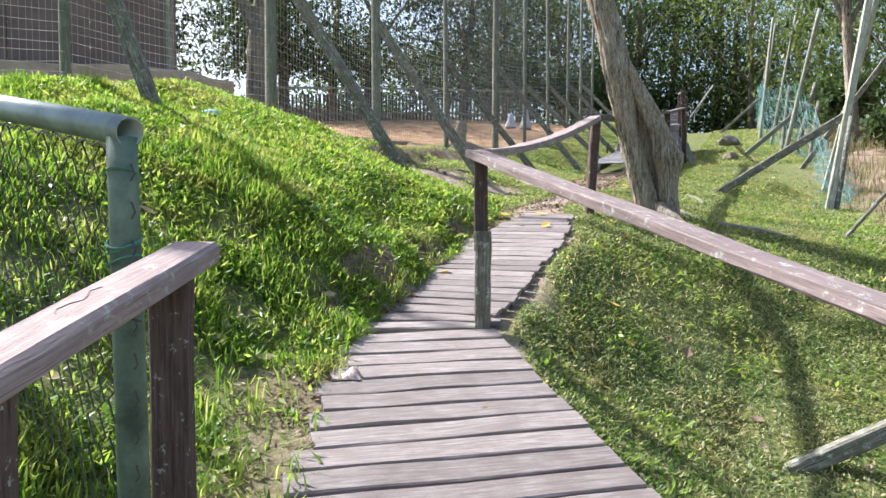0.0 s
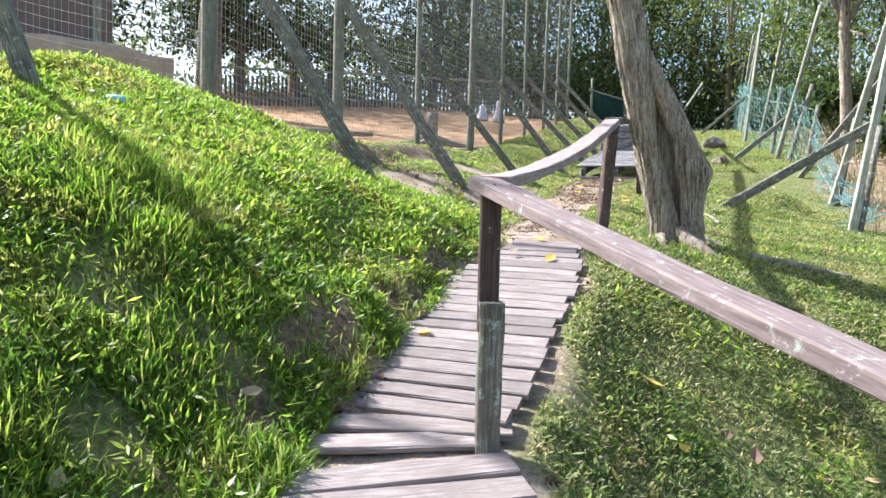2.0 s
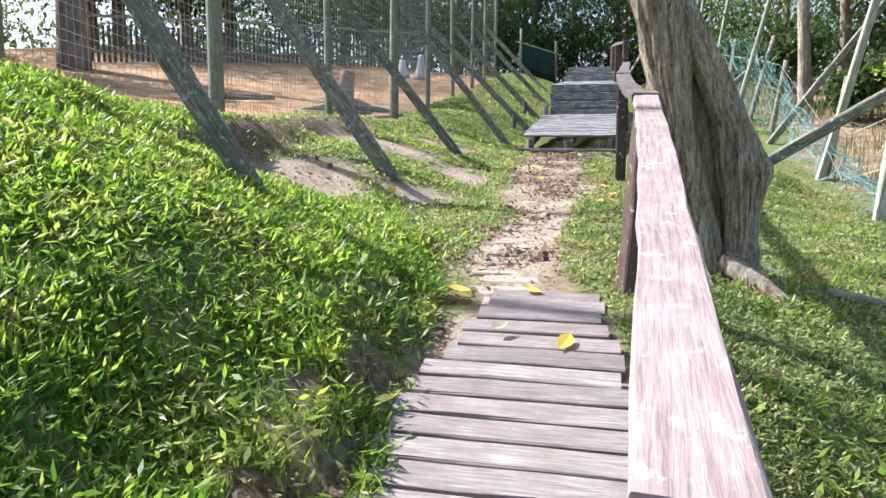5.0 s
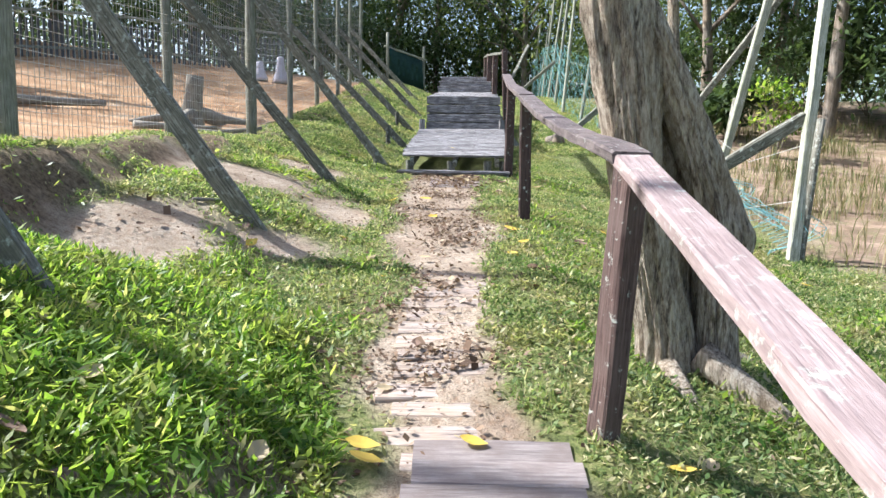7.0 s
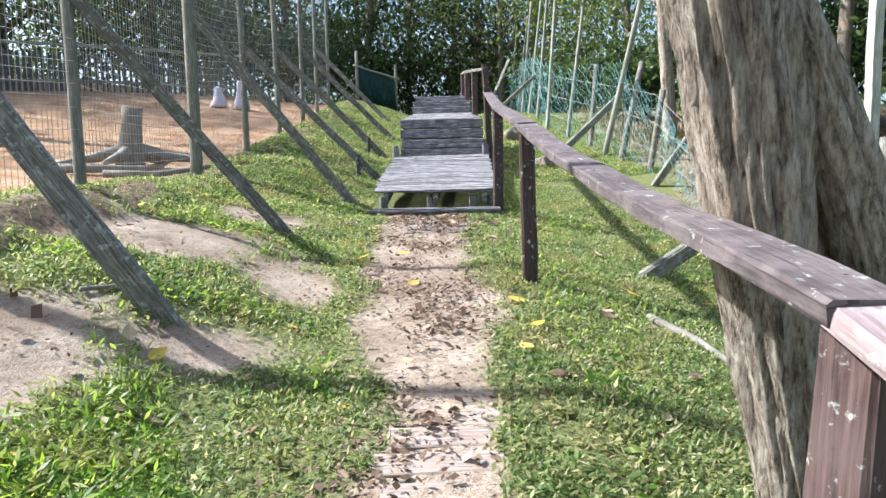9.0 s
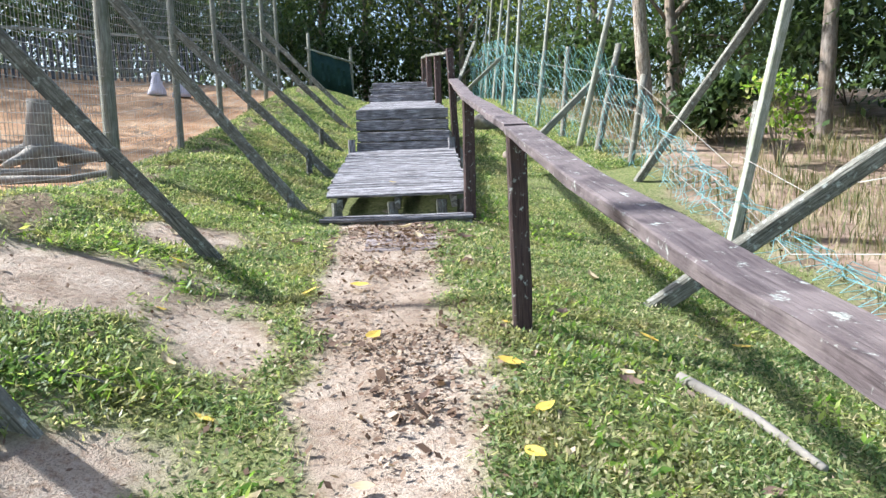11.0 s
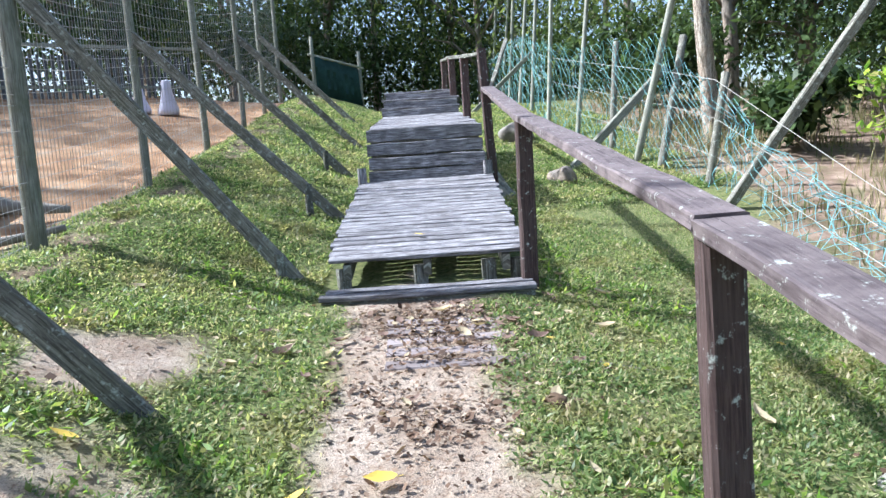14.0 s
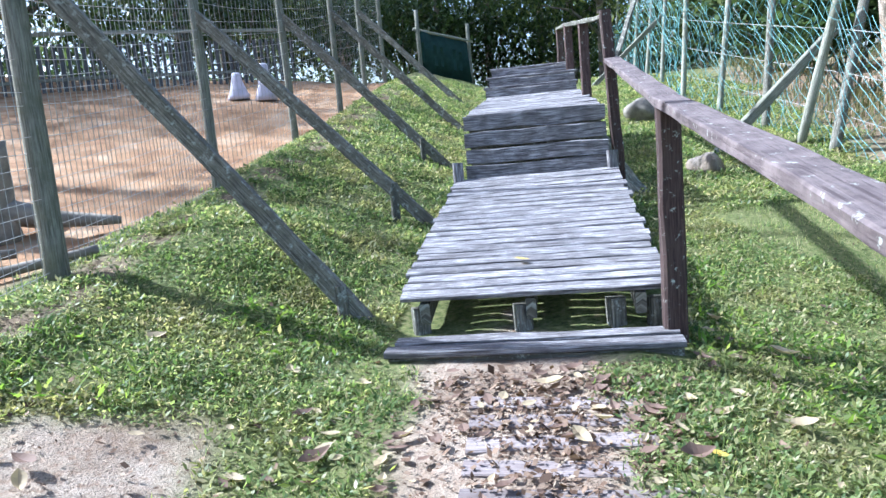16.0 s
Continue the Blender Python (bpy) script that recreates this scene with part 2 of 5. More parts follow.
def land(x, y):
    x, y = np.asarray(x, float), np.asarray(y, float)
    v, d = station(x, y)
    z = np.interp(v, RISE_V, RISE_Z)
    r = np.interp(v, (0, 6, 7.7, 10.5, 11.9, 14.4, 40), (1.15, 1.38, 1.14, .8, .62, .42, .45))
    w = sm(6.5, 9.5, v)
    left = -d
    o = .55 + .55 * (1 - sm(2.8, 4.8, v))
    a = .10 * sm(.45, .75, left) * sm(3, 5, v) + .9 * np.clip((left - o) / 2.5, 0, 1.15)
    b = .22 * sm(.7, 1.7, left) + .40 * sm(1.1, 2.5, left) + .38 * sm(2.35 - .4 * sm(11, 14, v), 2.8, left)
    z = z + r * ((1 - w) * a + w * b) + .12 * np.clip(left - 3.5, 0, 12)
    z = z + .085 * sm(.36, .54, left + .10 * (vnoise(x, y, 5, 77) - .5)) * (1 - sm(6.6, 7.4, v))
    f = np.interp(v, (0, 6, 8, 12, 14, 17, 19), (.72, .75, .45, .5, .42, .1, 0))
    q = np.clip((d - .5) / (np.interp(v, (0, 6, 8, 12), (1.8, 1.8, 3.2, 3.4)) - .5), 0, 1)
    bank = .17 * sm(o - .5, o + 1.4, left) * (1 - .6 * sm(2.4, 3.2, left)) * (1 - sm(4.6, 5.8, v)) * sm(1.5, 2.5, v)
    cut = .13 * np.exp(-((left - .92) / .3) ** 2 - ((v - 5.8) / .7) ** 2)
    hollow = .36 * np.exp(-.5 * (((x + .55) / .72) ** 2 + ((y - 9.65) / .55) ** 2)) + .17 * np.exp(-.5 * (((x + .8) / .5) ** 2 + ((y - 11.3) / .7) ** 2))
    swell = .27 * np.exp(-((left - 1.95) / .75) ** 2 - ((v - 15.35) / .95) ** 2) + .15 * sm(1.0, 2.0, left) * (1 - sm(2.8, 3.4, left)) * sm(16.2, 17.2, v)
    z = z + bank - cut - hollow + swell
    mound = .20 * np.exp(-((x - 5.45) ** 2 + (y - 11.9) ** 2) / .14)
    return z + mound - f * q * (1 - .25 * sm(0, 1, q)) / .75


def soil_mask(x, y):
    """1 where the sand lies bare: the trodden path, the patches beside it, the run behind the fence."""
    v, d = station(x, y)
    n = fbm(x, y, 1.7, 5)
    n2 = fbm(x, y, 6, 9)
    half = np.interp(v, (0, 4, 7, 7.6, 9, 10.5, 12, 13.3, 14, 14.4), (.62, .45, .40, .20, .25, .40, .47, .42, .5, .0))
    trod = 1 - sm(half * .75, half * 1.25, np.abs(d + np.interp(v, (7, 8, 12), (0, .05, .12))) + .35 * (n - .5) + .22 * (n2 - .5))
    def patch(cx, cy, rx, ry, turn):
        c, s = math.cos(turn), math.sin(turn)
        u, w = (x - cx) * c + (y - cy) * s, -(x - cx) * s + (y - cy) * c
        return 1 - sm(.55, 1.2, np.hypot(u / rx, w / ry) + .9 * (n - .5) + .6 * (n2 - .5))
    bare = np.maximum.reduce([trod, patch(-.15, 10.05, 1.1, .62, .45), patch(.55, 12.0, 1.05, .75, .4), patch(1.55, 13.4, .55, .4, .4), patch(.75, 10.2, .4, .3, 0), patch(1.45, 11.5, .42, .6, 0)])
    left = -d
    pen = pen_mask(x, y)
    out = outer_mask(x, y) * (.55 + .45 * sm(.35, .6, n2 + .1))
    return np.clip(np.maximum.reduce([bare, pen, out, .9 * earth_mask(x, y)]), 0, 1)


def pen_mask(x, y):
    v, d = station(x, y)
    return sm(3.0, 3.4, -d) * sm(5.5, 8, v)


def outer_mask(x, y):
    """Dull brown ground beyond the net."""
    v, d = station(x, y)
    return sm(3.2, 4.0, d + 1.2 * (fbm(x, y, 1.7, 5) - .5)) * sm(9, 10, v) * (1 - sm(24, 28, v))


def earth_mask(x, y):
    """Brown broken earth: the cut beside the walkway and the worn lip under the fence, whose dark colour also paints in
    the shade of its underside.
    """
    v, d = station(x, y)
    left = -d
    n2 = fbm(x, y, 5, 9)
    cut = (1 - sm(.10, .25, np.abs(left - .62))) * (1 - sm(6.8, 8, v)) * sm(3.2, 4.4, v) * sm(.40, .60, n2 + .06)
    lip = (1 - sm(.12, .26, np.abs(left - 2.62))) * sm(7.6, 8.6, v) * sm(.36, .52, n2 + .10 - .12 * sm(12, 14, v))
    verge = (1 - sm(.1, .3, np.abs(left - .75))) * (1 - sm(3.4, 4.6, v)) * .7
    return np.clip(np.maximum.reduce([cut, lip, verge]), 0, 1)


def surface(x, y):
    """The ground with its small humps."""
    return land(x, y) + .05 * (fbm(x, y, 1.3, 3) - .5) + .026 * (fbm(x, y, 6, 4) - .5) + .10 * earth_mask(x, y) * (fbm(x, y, 5, 14) - .55)


def gz(x, y):
    return float(surface(np.array([x]), np.array([y]))[0])


# ---- mesh helpers ----
def thing(name, label, category, group="", kind="", at=(0, 0, 0)):
    ob = new(name)
    ob.empty_display_size = 0.1
    ob.location = at
    return tagged(ob, label, category, group, kind)


def part(name, me, material, parent=None, label="", m=None):
    """Links mesh data, or a bmesh, as one mesh object under a thing."""
    if isinstance(me, bmesh.types.BMesh):
        data = bpy.data.meshes.new(name)
        me.to_mesh(data)
        me.free()
        me = data
    if material and not me.materials:
        me.materials.append(material)
    ob = new(name, me)
    if m is not None:
        ob.matrix_basis = m
    if parent:
        ob.parent = parent
        ob.matrix_parent_inverse = Matrix.Translation(parent.location).inverted() if m is None else Matrix()
    if label:
        ob["label"] = label
    return ob


def rings_mesh(name, rings, closed_caps=True, smooth=True):
    """A skin over rings of points, with the grain map: u along, v around, in metres."""
    k = len(rings[0])
    verts = [tuple(p) for r in rings for p in r]
    faces, uvs = [], []
    along = [0.0]
    for a, b in zip(rings, rings[1:]):
        ca, cb = sum((Vector(p) for p in a), Vector()) / k, sum((Vector(p) for p in b), Vector()) / k
        along.append(along[-1] + (cb - ca).length)
    around = [0.0]
    for i in range(k):
        around.append(around[-1] + (Vector(rings[0][i]) - Vector(rings[0][(i + 1) % k])).length)
    for j in range(len(rings) - 1):
        for i in range(k):
            n = (i + 1) % k
            faces.append((j * k + i, j * k + n, (j + 1) * k + n, (j + 1) * k + i))
            uvs += [(along[j], around[i]), (along[j], around[i + 1]), (along[j + 1], around[i + 1]), (along[j + 1], around[i])]
    if closed_caps:
        for j, order in ((0, range(k - 1, -1, -1)), (len(rings) - 1, range(k))):
            faces.append(tuple(j * k + i for i in order))
            uvs += [(along[j] + 0.3 * (around[i] - around[0]), around[i] * .3) for i in order]
    me = bpy.data.meshes.new(name)
    me.from_pydata(verts, [], faces)
    layer = me.uv_layers.new(name="grain")
    layer.data.foreach_set("uv", [c for uv in uvs for c in uv])
    if smooth:
        me.polygons.foreach_set("use_smooth", [True] * len(me.polygons))
    me.update()
    return me


def section(w, h, chamfer):
    """A rectangle with cut corners, counter-clockwise."""
    c = chamfer
    return [(-w / 2 + c, -h / 2), (w / 2 - c, -h / 2), (w / 2, -h / 2 + c), (w / 2, h / 2 - c), (w / 2 - c, h / 2), (-w / 2 + c, h / 2), (-w / 2, h / 2 - c), (-w / 2, -h / 2 + c)]


def beam(points, w, h, up=(0, 0, 1), wear=0.003, step=0.25, chamfer=None, seed=0, name="beam", taper=1.0):
    """A sawn timber along points: w across, h along up."""
    rnd = random.Random(seed * 7 + 3)
    pts = [Vector(p) for p in points]
    fine = [pts[0]]
    for a, b in zip(pts, pts[1:]):
        n = max(1, round((b - a).length / step))
        fine += [a.lerp(b, (i + 1) / n) for i in range(n)]
    sec = section(w, h, chamfer if chamfer is not None else min(w, h) * 0.13)
    rings = []
    for i, p in enumerate(fine):
        d = (fine[min(i + 1, len(fine) - 1)] - fine[max(i - 1, 0)]).normalized()
        side = d.cross(Vector(up)).normalized()
        top = side.cross(d)
        f = 1 + (taper - 1) * i / max(1, len(fine) - 1)
        bow = Vector((rnd.uniform(-1, 1), rnd.uniform(-1, 1), rnd.uniform(-1, 1))) * wear
        rings.append([p + bow + side * (x * f + rnd.uniform(-wear, wear)) + top * (y * f + rnd.uniform(-wear, wear)) for x, y in sec])
    me = rings_mesh(name, rings, smooth=False)
    return me


def pole(points, r0, r1, seg=10, wear=0.06, step=0.35, seed=0, name="pole"):
    rnd = random.Random(seed * 13 + 5)
    pts = [Vector(p) for p in points]
    fine = [pts[0]]
    for a, b in zip(pts, pts[1:]):
        n = max(1, round((b - a).length / step))
        fine += [a.lerp(b, (i + 1) / n) for i in range(n)]
    ph = [rnd.uniform(1 - wear, 1 + wear) for _ in range(seg)]
    rings = []
    for i, p in enumerate(fine):
        d = (fine[min(i + 1, len(fine) - 1)] - fine[max(i - 1, 0)]).normalized()
        side = d.cross(Vector((0.3, 1, 0.1)) if abs(d.z) > 0.7 else Vector((0, 0, 1))).normalized()
        top = side.cross(d)
        r = r0 + (r1 - r0) * i / max(1, len(fine) - 1)
        rings.append([p + (side * math.cos(a) + top * math.sin(a)) * r * ph[j] * rnd.uniform(1 - wear / 2, 1 + wear / 2) for j, a in enumerate(math.tau * k / seg for k in range(seg))])
    return rings_mesh(name, rings)


def wires(name, runs, r):
    """Thin three-sided wires along many runs of points, in one mesh."""
    V, Fc = [], []
    for run in runs:
        pts = [Vector(p) for p in run]
        for i, p in enumerate(pts):
            d = (pts[min(i + 1, len(pts) - 1)] - pts[max(i - 1, 0)]).normalized()
            side = d.cross(Vector((0.2, 0.3, 1)) if abs(d.z) < 0.9 else Vector((1, 0.2, 0))).normalized() * r
            top = side.cross(d)
            b = len(V)
            V += [p + side, p - side * .5 + top * .87, p - side * .5 - top * .87]
            if i:
                for k in range(3):
                    Fc.append((b - 3 + k, b - 3 + (k + 1) % 3, b + (k + 1) % 3, b + k))
    me = bpy.data.meshes.new(name)
    me.from_pydata([tuple(v) for v in V], [], Fc)
    me.update()
    return me


def quick_mesh(name, verts, faces, nside):
    """A mesh from number arrays: faces all with the same count of sides."""
    me = bpy.data.meshes.new(name)
    me.vertices.add(len(verts))
    me.vertices.foreach_set("co", np.asarray(verts, np.float32).ravel())
    n = len(faces)
    me.loops.add(n * nside)
    me.loops.foreach_set("vertex_index", np.asarray(faces, np.int32).ravel())
    me.polygons.add(n)
    me.polygons.foreach_set("loop_start", np.arange(0, n * nside, nside, dtype=np.int32))
    me.update(calc_edges=True)
    me.validate()
    return me


# ---- ground ----
def axis_steps(lo, hi, fine, far):
    core = np.arange(lo, hi, fine)
    out = [hi]
    g = fine
    while out[-1] < far:
        g *= 1.35
        out.append(out[-1] + g)
    back = [lo]
    g = fine
    while back[-1] > -far:
        g *= 1.35
        back.append(back[-1] - g)
    return np.array(back[:0:-1] + list(core) + out)


def build_ground():
    xs, ys = axis_steps(-6, 11, .085, 600), axis_steps(-2, 24, .085, 600)
    X, Y = np.meshgrid(xs, ys)
    x, y = X.ravel(), Y.ravel()
    z = surface(x, y)
    m = soil_mask(x, y)
    z -= .02 * m - .012 * m * fbm(x, y, 14, 8)
    nx, ny = len(xs), len(ys)
    i = np.arange(nx * ny).reshape(ny, nx)
    quads = np.stack([i[:-1, :-1], i[:-1, 1:], i[1:, 1:], i[1:, :-1]], -1).reshape(-1, 4)
    me = quick_mesh("ground", np.stack([x, y, z], 1), quads, 4)
    at = me.attributes.new("bare", "FLOAT", "POINT")
    at.data.foreach_set("value", m.astype(np.float32))
    for key, fn in (("earth", earth_mask), ("pen", pen_mask), ("outer", outer_mask)):
        at = me.attributes.new(key, "FLOAT", "POINT")
        at.data.foreach_set("value", fn(x, y).astype(np.float32))
    me.polygons.foreach_set("use_smooth", [True] * len(me.polygons))
    mt, n, l, b = mat("grassy_soil_and_sand", 0.95)
    co = n.new("ShaderNodeTexCoord")
    f1 = noise_tex(n, l, co.outputs["Object"], 2.2, 8, 0.65)
    f2 = noise_tex(n, l, co.outputs["Object"], 26, 6, 0.7)
    f3 = noise_tex(n, l, co.outputs["Object"], 110, 3, 0.7)
    sand = ramp(n, l, f1, [(0.32, (0.24, 0.175, 0.125)), (0.46, (0.38, 0.30, 0.225)), (0.64, (0.52, 0.43, 0.34))])
    sand = mixc(n, l, ramp(n, l, f2, [(0.36, (0.8, 0.8, 0.8)), (0.50, (0, 0, 0))]), sand, (0.24, 0.155, 0.10))
    sand = mixc(n, l, ramp(n, l, f3, [(0.38, (0.7, 0.7, 0.7)), (0.5, (0, 0, 0))]), sand, (0.17, 0.125, 0.095))
    pen_at = n.new("ShaderNodeAttribute")
    pen_at.attribute_name = "pen"
    sand = mixc(n, l, pen_at.outputs["Fac"], sand, ramp(n, l, f1, [(0.35, (0.26, 0.14, 0.07)), (0.5, (0.40, 0.235, 0.125)), (0.65, (0.47, 0.335, 0.22))]))
    outer_at = n.new("ShaderNodeAttribute")
    outer_at.attribute_name = "outer"
    sand = mixc(n, l, outer_at.outputs["Fac"], sand, ramp(n, l, f1, [(0.35, (0.15, 0.11, 0.07)), (0.5, (0.26, 0.18, 0.13)), (0.65, (0.40, 0.30, 0.23))]))
    earth_at = n.new("ShaderNodeAttribute")
    earth_at.attribute_name = "earth"
    sand = mixc(n, l, earth_at.outputs["Fac"], sand, ramp(n, l, f2, [(0.35, (0.07, 0.045, 0.03)), (0.5, (0.17, 0.115, 0.075)), (0.68, (0.30, 0.22, 0.15))]))
    turf = ramp(n, l, f2, [(0.35, (0.06, 0.075, 0.025)), (0.5, (0.14, 0.165, 0.05)), (0.68, (0.27, 0.24, 0.12))])
    a = n.new("ShaderNodeAttribute")
    a.attribute_name = "bare"
    l.new(mixc(n, l, a.outputs["Fac"], turf, sand), b.inputs["Base Color"])
    bump(n, l, b, mixc(n, l, 0.4, f2, f3), 1.0, 0.03)
    tagged(part("ground", me, mt), "hillside of patchy green grass, dry leaves and bare sand", "ground", kind="structure")


build_ground()


def scatter(n, x0, x1, y0, y1, seed):
    r = np.random.default_rng(seed)
    return r.uniform(x0, x1, n), r.uniform(y0, y1, n), r


def blades(name, x, y, length, width, r, material, label, bend=0.6, fine=True):
    n = len(x)
    z = surface(x, y) - .008
    a, lean = r.uniform(0, math.tau, n), r.uniform(.15, bend, n) * length
    dx, dy = np.cos(a), np.sin(a)
    px, py = -dy * width / 2, dx * width / 2
    h = np.sqrt(np.maximum(length ** 2 - lean ** 2, (length * .3) ** 2))
    B = np.stack([x, y, z], 1)
    S = np.stack([px, py, np.zeros(n)], 1)
    T = B + np.stack([dx * lean, dy * lean, h], 1)
    if fine:
        Mi = B + np.stack([dx * lean * .35, dy * lean * .35, h * .62], 1)
        verts = np.stack([B - S * .7, B + S * .7, Mi + S, Mi - S, T], 1).reshape(-1, 3)
        i = np.arange(n)[:, None] * 5
        faces = np.concatenate([i + np.array([0, 1, 2]), i + np.array([0, 2, 3]), i + np.array([3, 2, 4])], 0)
    else:
        verts = np.stack([B - S, B + S, T], 1).reshape(-1, 3)
        faces = np.arange(n * 3).reshape(-1, 3)
    me = quick_mesh(name, verts, faces, 3)
    tagged(part(name, me, material), label, "grass", kind="stuff")


def leaflets(name, x, y, size, lift, r, material, label, slim=1.0):
    """Low carpet of small broad leaves lying at all angles."""
    n = len(x)
    z = surface(x, y) + r.uniform(.0, 1, n) ** 1.5 * lift
    a, tilt = r.uniform(0, math.tau, n), r.normal(.25, .45, n)
    L = size * r.uniform(.6, 1.5, n)
    u = np.stack([np.cos(a) * np.cos(tilt), np.sin(a) * np.cos(tilt), np.sin(tilt)], 1) * L[:, None]
    roll = r.normal(0, .5, n)
    w = np.stack([-np.sin(a) * np.cos(roll), np.cos(a) * np.cos(roll), np.sin(roll)], 1) * (L * r.uniform(.12, .26, n) * slim)[:, None]
    c = np.stack([x, y, z], 1)
    verts = np.stack([c, c + u * .45 + w, c + u, c + u * .45 - w], 1).reshape(-1, 3)
    tagged(part(name, quick_mesh(name, verts, np.arange(n * 4).reshape(-1, 4), 4), material), label, "grass", kind="stuff")


STAIR_A = Vector((.4100, .9121, 0))     # along the stairs
STAIR_R = Vector((.9121, -.4100, 0))    # to their right
STEP0 = Vector((3.54, 14.01, 0))        # middle of the lowest step's front


def free_of_timber(x, y):
    """False on the boards of the walkway and under the stairs."""
    v, d = station(x, y)
    on_walk = (y < 7.3) & (np.abs(d - np.interp(v, (0, 4.3, 7), (.1, .05, .05))) < np.interp(v, (0, 4.3, 4.8, 7.3), (.56, .42, .36, .36)))
    u = (x - STEP0.x) * STAIR_A.x + (y - STEP0.y) * STAIR_A.y
    w = (x - STEP0.x) * STAIR_R.x + (y - STEP0.y) * STAIR_R.y
    return ~(on_walk | ((u > -.1) & (np.abs(w) < .78)))


def build_grass():
    def pick(n, box, seed, dens):
        x, y, r = scatter(n, *box, seed)
        keep = (r.uniform(0, 1, n) < dens(x, y)) & free_of_timber(x, y)
        return x[keep], y[keep], r

    def bank(x, y):
        v, d = station(x, y)
        return (d < -.38) * (d > -3.6) * (1 - sm(7.5, 10.5, v)) * (1 - soil_mask(x, y)) * (.10 + .25 * sm(4, 5, v) + (.90 - .25 * sm(4, 5, v)) * sm(.36, .58, fbm(x, y, 3.4, 21))) * (.65 + .35 * sm(3.0, 4.6, v))
    x, y, r = pick(330000, (-4.6, .6, 1.0, 10.5), 11, bank)
    v = station(x, y)[0]
    tall = 1 - .55 * sm(4.8, 7.0, v)
    ln = (.03 + .16 * fbm(x, y, 2.6, 22) ** 1.8 * r.uniform(.5, 1.6, len(x))) * tall
    blades("bank_grass", x, y, ln, r.uniform(.004, .011, len(x)), r, GRASS_A, "lush bright green grass on the sunlit bank", .92)
    x, y, r = pick(400000, (-4.2, .6, 1.0, 10.5), 15, bank)
    leaflets("bank_carpet", x, y, .050, .055, r, GRASS_A, "broad-leaved carpet grass on the bank", .62)

    def lawn(x, y):
        v, d = station(x, y)
        side = np.where(d > 0, 1, sm(7, 9.5, v))
        fence = 1 - sm(2.9, 3.2, -d)
        out = 1 - .85 * outer_mask(x, y)
        return side * fence * out * (1 - soil_mask(x, y)) ** 1.5 * (.26 + .74 * sm(.36, .58, fbm(x, y, 3.1, 31)))
    x, y, r = pick(300000, (-2.5, 7.0, 1.8, 16.5), 12, lawn)
    ln = .018 + .07 * fbm(x, y, 3.2, 32) ** 1.8 * r.uniform(.4, 1.6, len(x))
    blades("short_grass", x, y, ln, r.uniform(.004, .010, len(x)), r, GRASS_B, "short patchy grass on the slope", .98, False)
    x, y, r = pick(1000000, (-1.6, 6.0, 1.8, 16.5), 16, lawn)
    leaflets("lawn_carpet", x, y, .030, .026, r, GRASS_B, "low carpet grass with clover-like leaves on the slope")
    x, y, r = pick(480000, (0, 11, 16, 26), 13, lawn)
    leaflets("far_carpet", x, y, .042, .035, r, GRASS_B, "short grass up the slope beside the stairs")

    def dry(x, y):
        v, d = station(x, y)
        # real straw, thickened on the nearer slope so its pale colour imitates sunlight
        return (d > .45) * (d < 3.4) * (.25 + .75 * sm(.45, .6, fbm(x, y, 2.3, 81))) * (1.3 - .9 * sm(8, 10, v))
    x, y, r = pick(130000, (.2, 6.0, 1.8, 13.5), 18, dry)
    leaflets("dry_grass_bits", x, y, .034, .03, r, STRAW, "dry straw among the short grass", .55)

    def outside(x, y):
        v, d = station(x, y)
        return sm(3.3, 4.0, d) * (1 - sm(8, 10, d)) * sm(8.5, 10, v) * (.06 + .94 * sm(.42, .62, fbm(x, y, 1.1, 51)))
    x, y, r = pick(70000, (5, 20, 8, 30), 17, outside)
    blades("dry_weeds", x, y, .08 + .55 * fbm(x, y, 1.3, 52) ** 1.6 * r.uniform(.4, 1.3, len(x)), r.uniform(.006, .016, len(x)), r, WEEDS, "tall dry weeds along the net", .6)

    def weeds(x, y):
        v, d = station(x, y)
        a = (d < -.45) * (d > -2.3) * sm(4.5, 6.5, v) * (1 - sm(9.5, 12, v))
        c = (d > .6) * (d < 3.6) * (1 - .35 * sm(8.5, 10, v)) * .7 + .7 * (d < -.5) * (d > -2.5) * sm(9, 11, v)
        return (a + c) * (1 - soil_mask(x, y)) * sm(.48, .62, fbm(x, y, 1.8, 41))
    x, y, r = pick(150000, (-2.5, 5.2, 2, 15), 14, weeds)
    leaflets("broad_weeds", x, y, .055, .045, r, GRASS_A, "broad-leaved weeds among the grass", .75)


build_grass()

# ---- walkway of planks ----
def plank_mesh(w, length, h, seed):
    return beam([(-length / 2, 0, 0), (length / 2, 0, 0)], w, h, wear=.0025, step=.3, seed=seed, chamfer=.006, name="plank")


def lay(parent, mesh, centre, heading, slope, roll=0.0, material=PLANK, name="plank"):
    """One plank, its length across the heading (degrees to the right of +y)."""
    m = pose(*centre, 0, 0, -heading) @ pose(0, 0, 0, slope, 0, 0) @ pose(0, 0, 0, 0, roll, 0)
    ob = part(name, mesh, material, parent, m=m)
    return ob


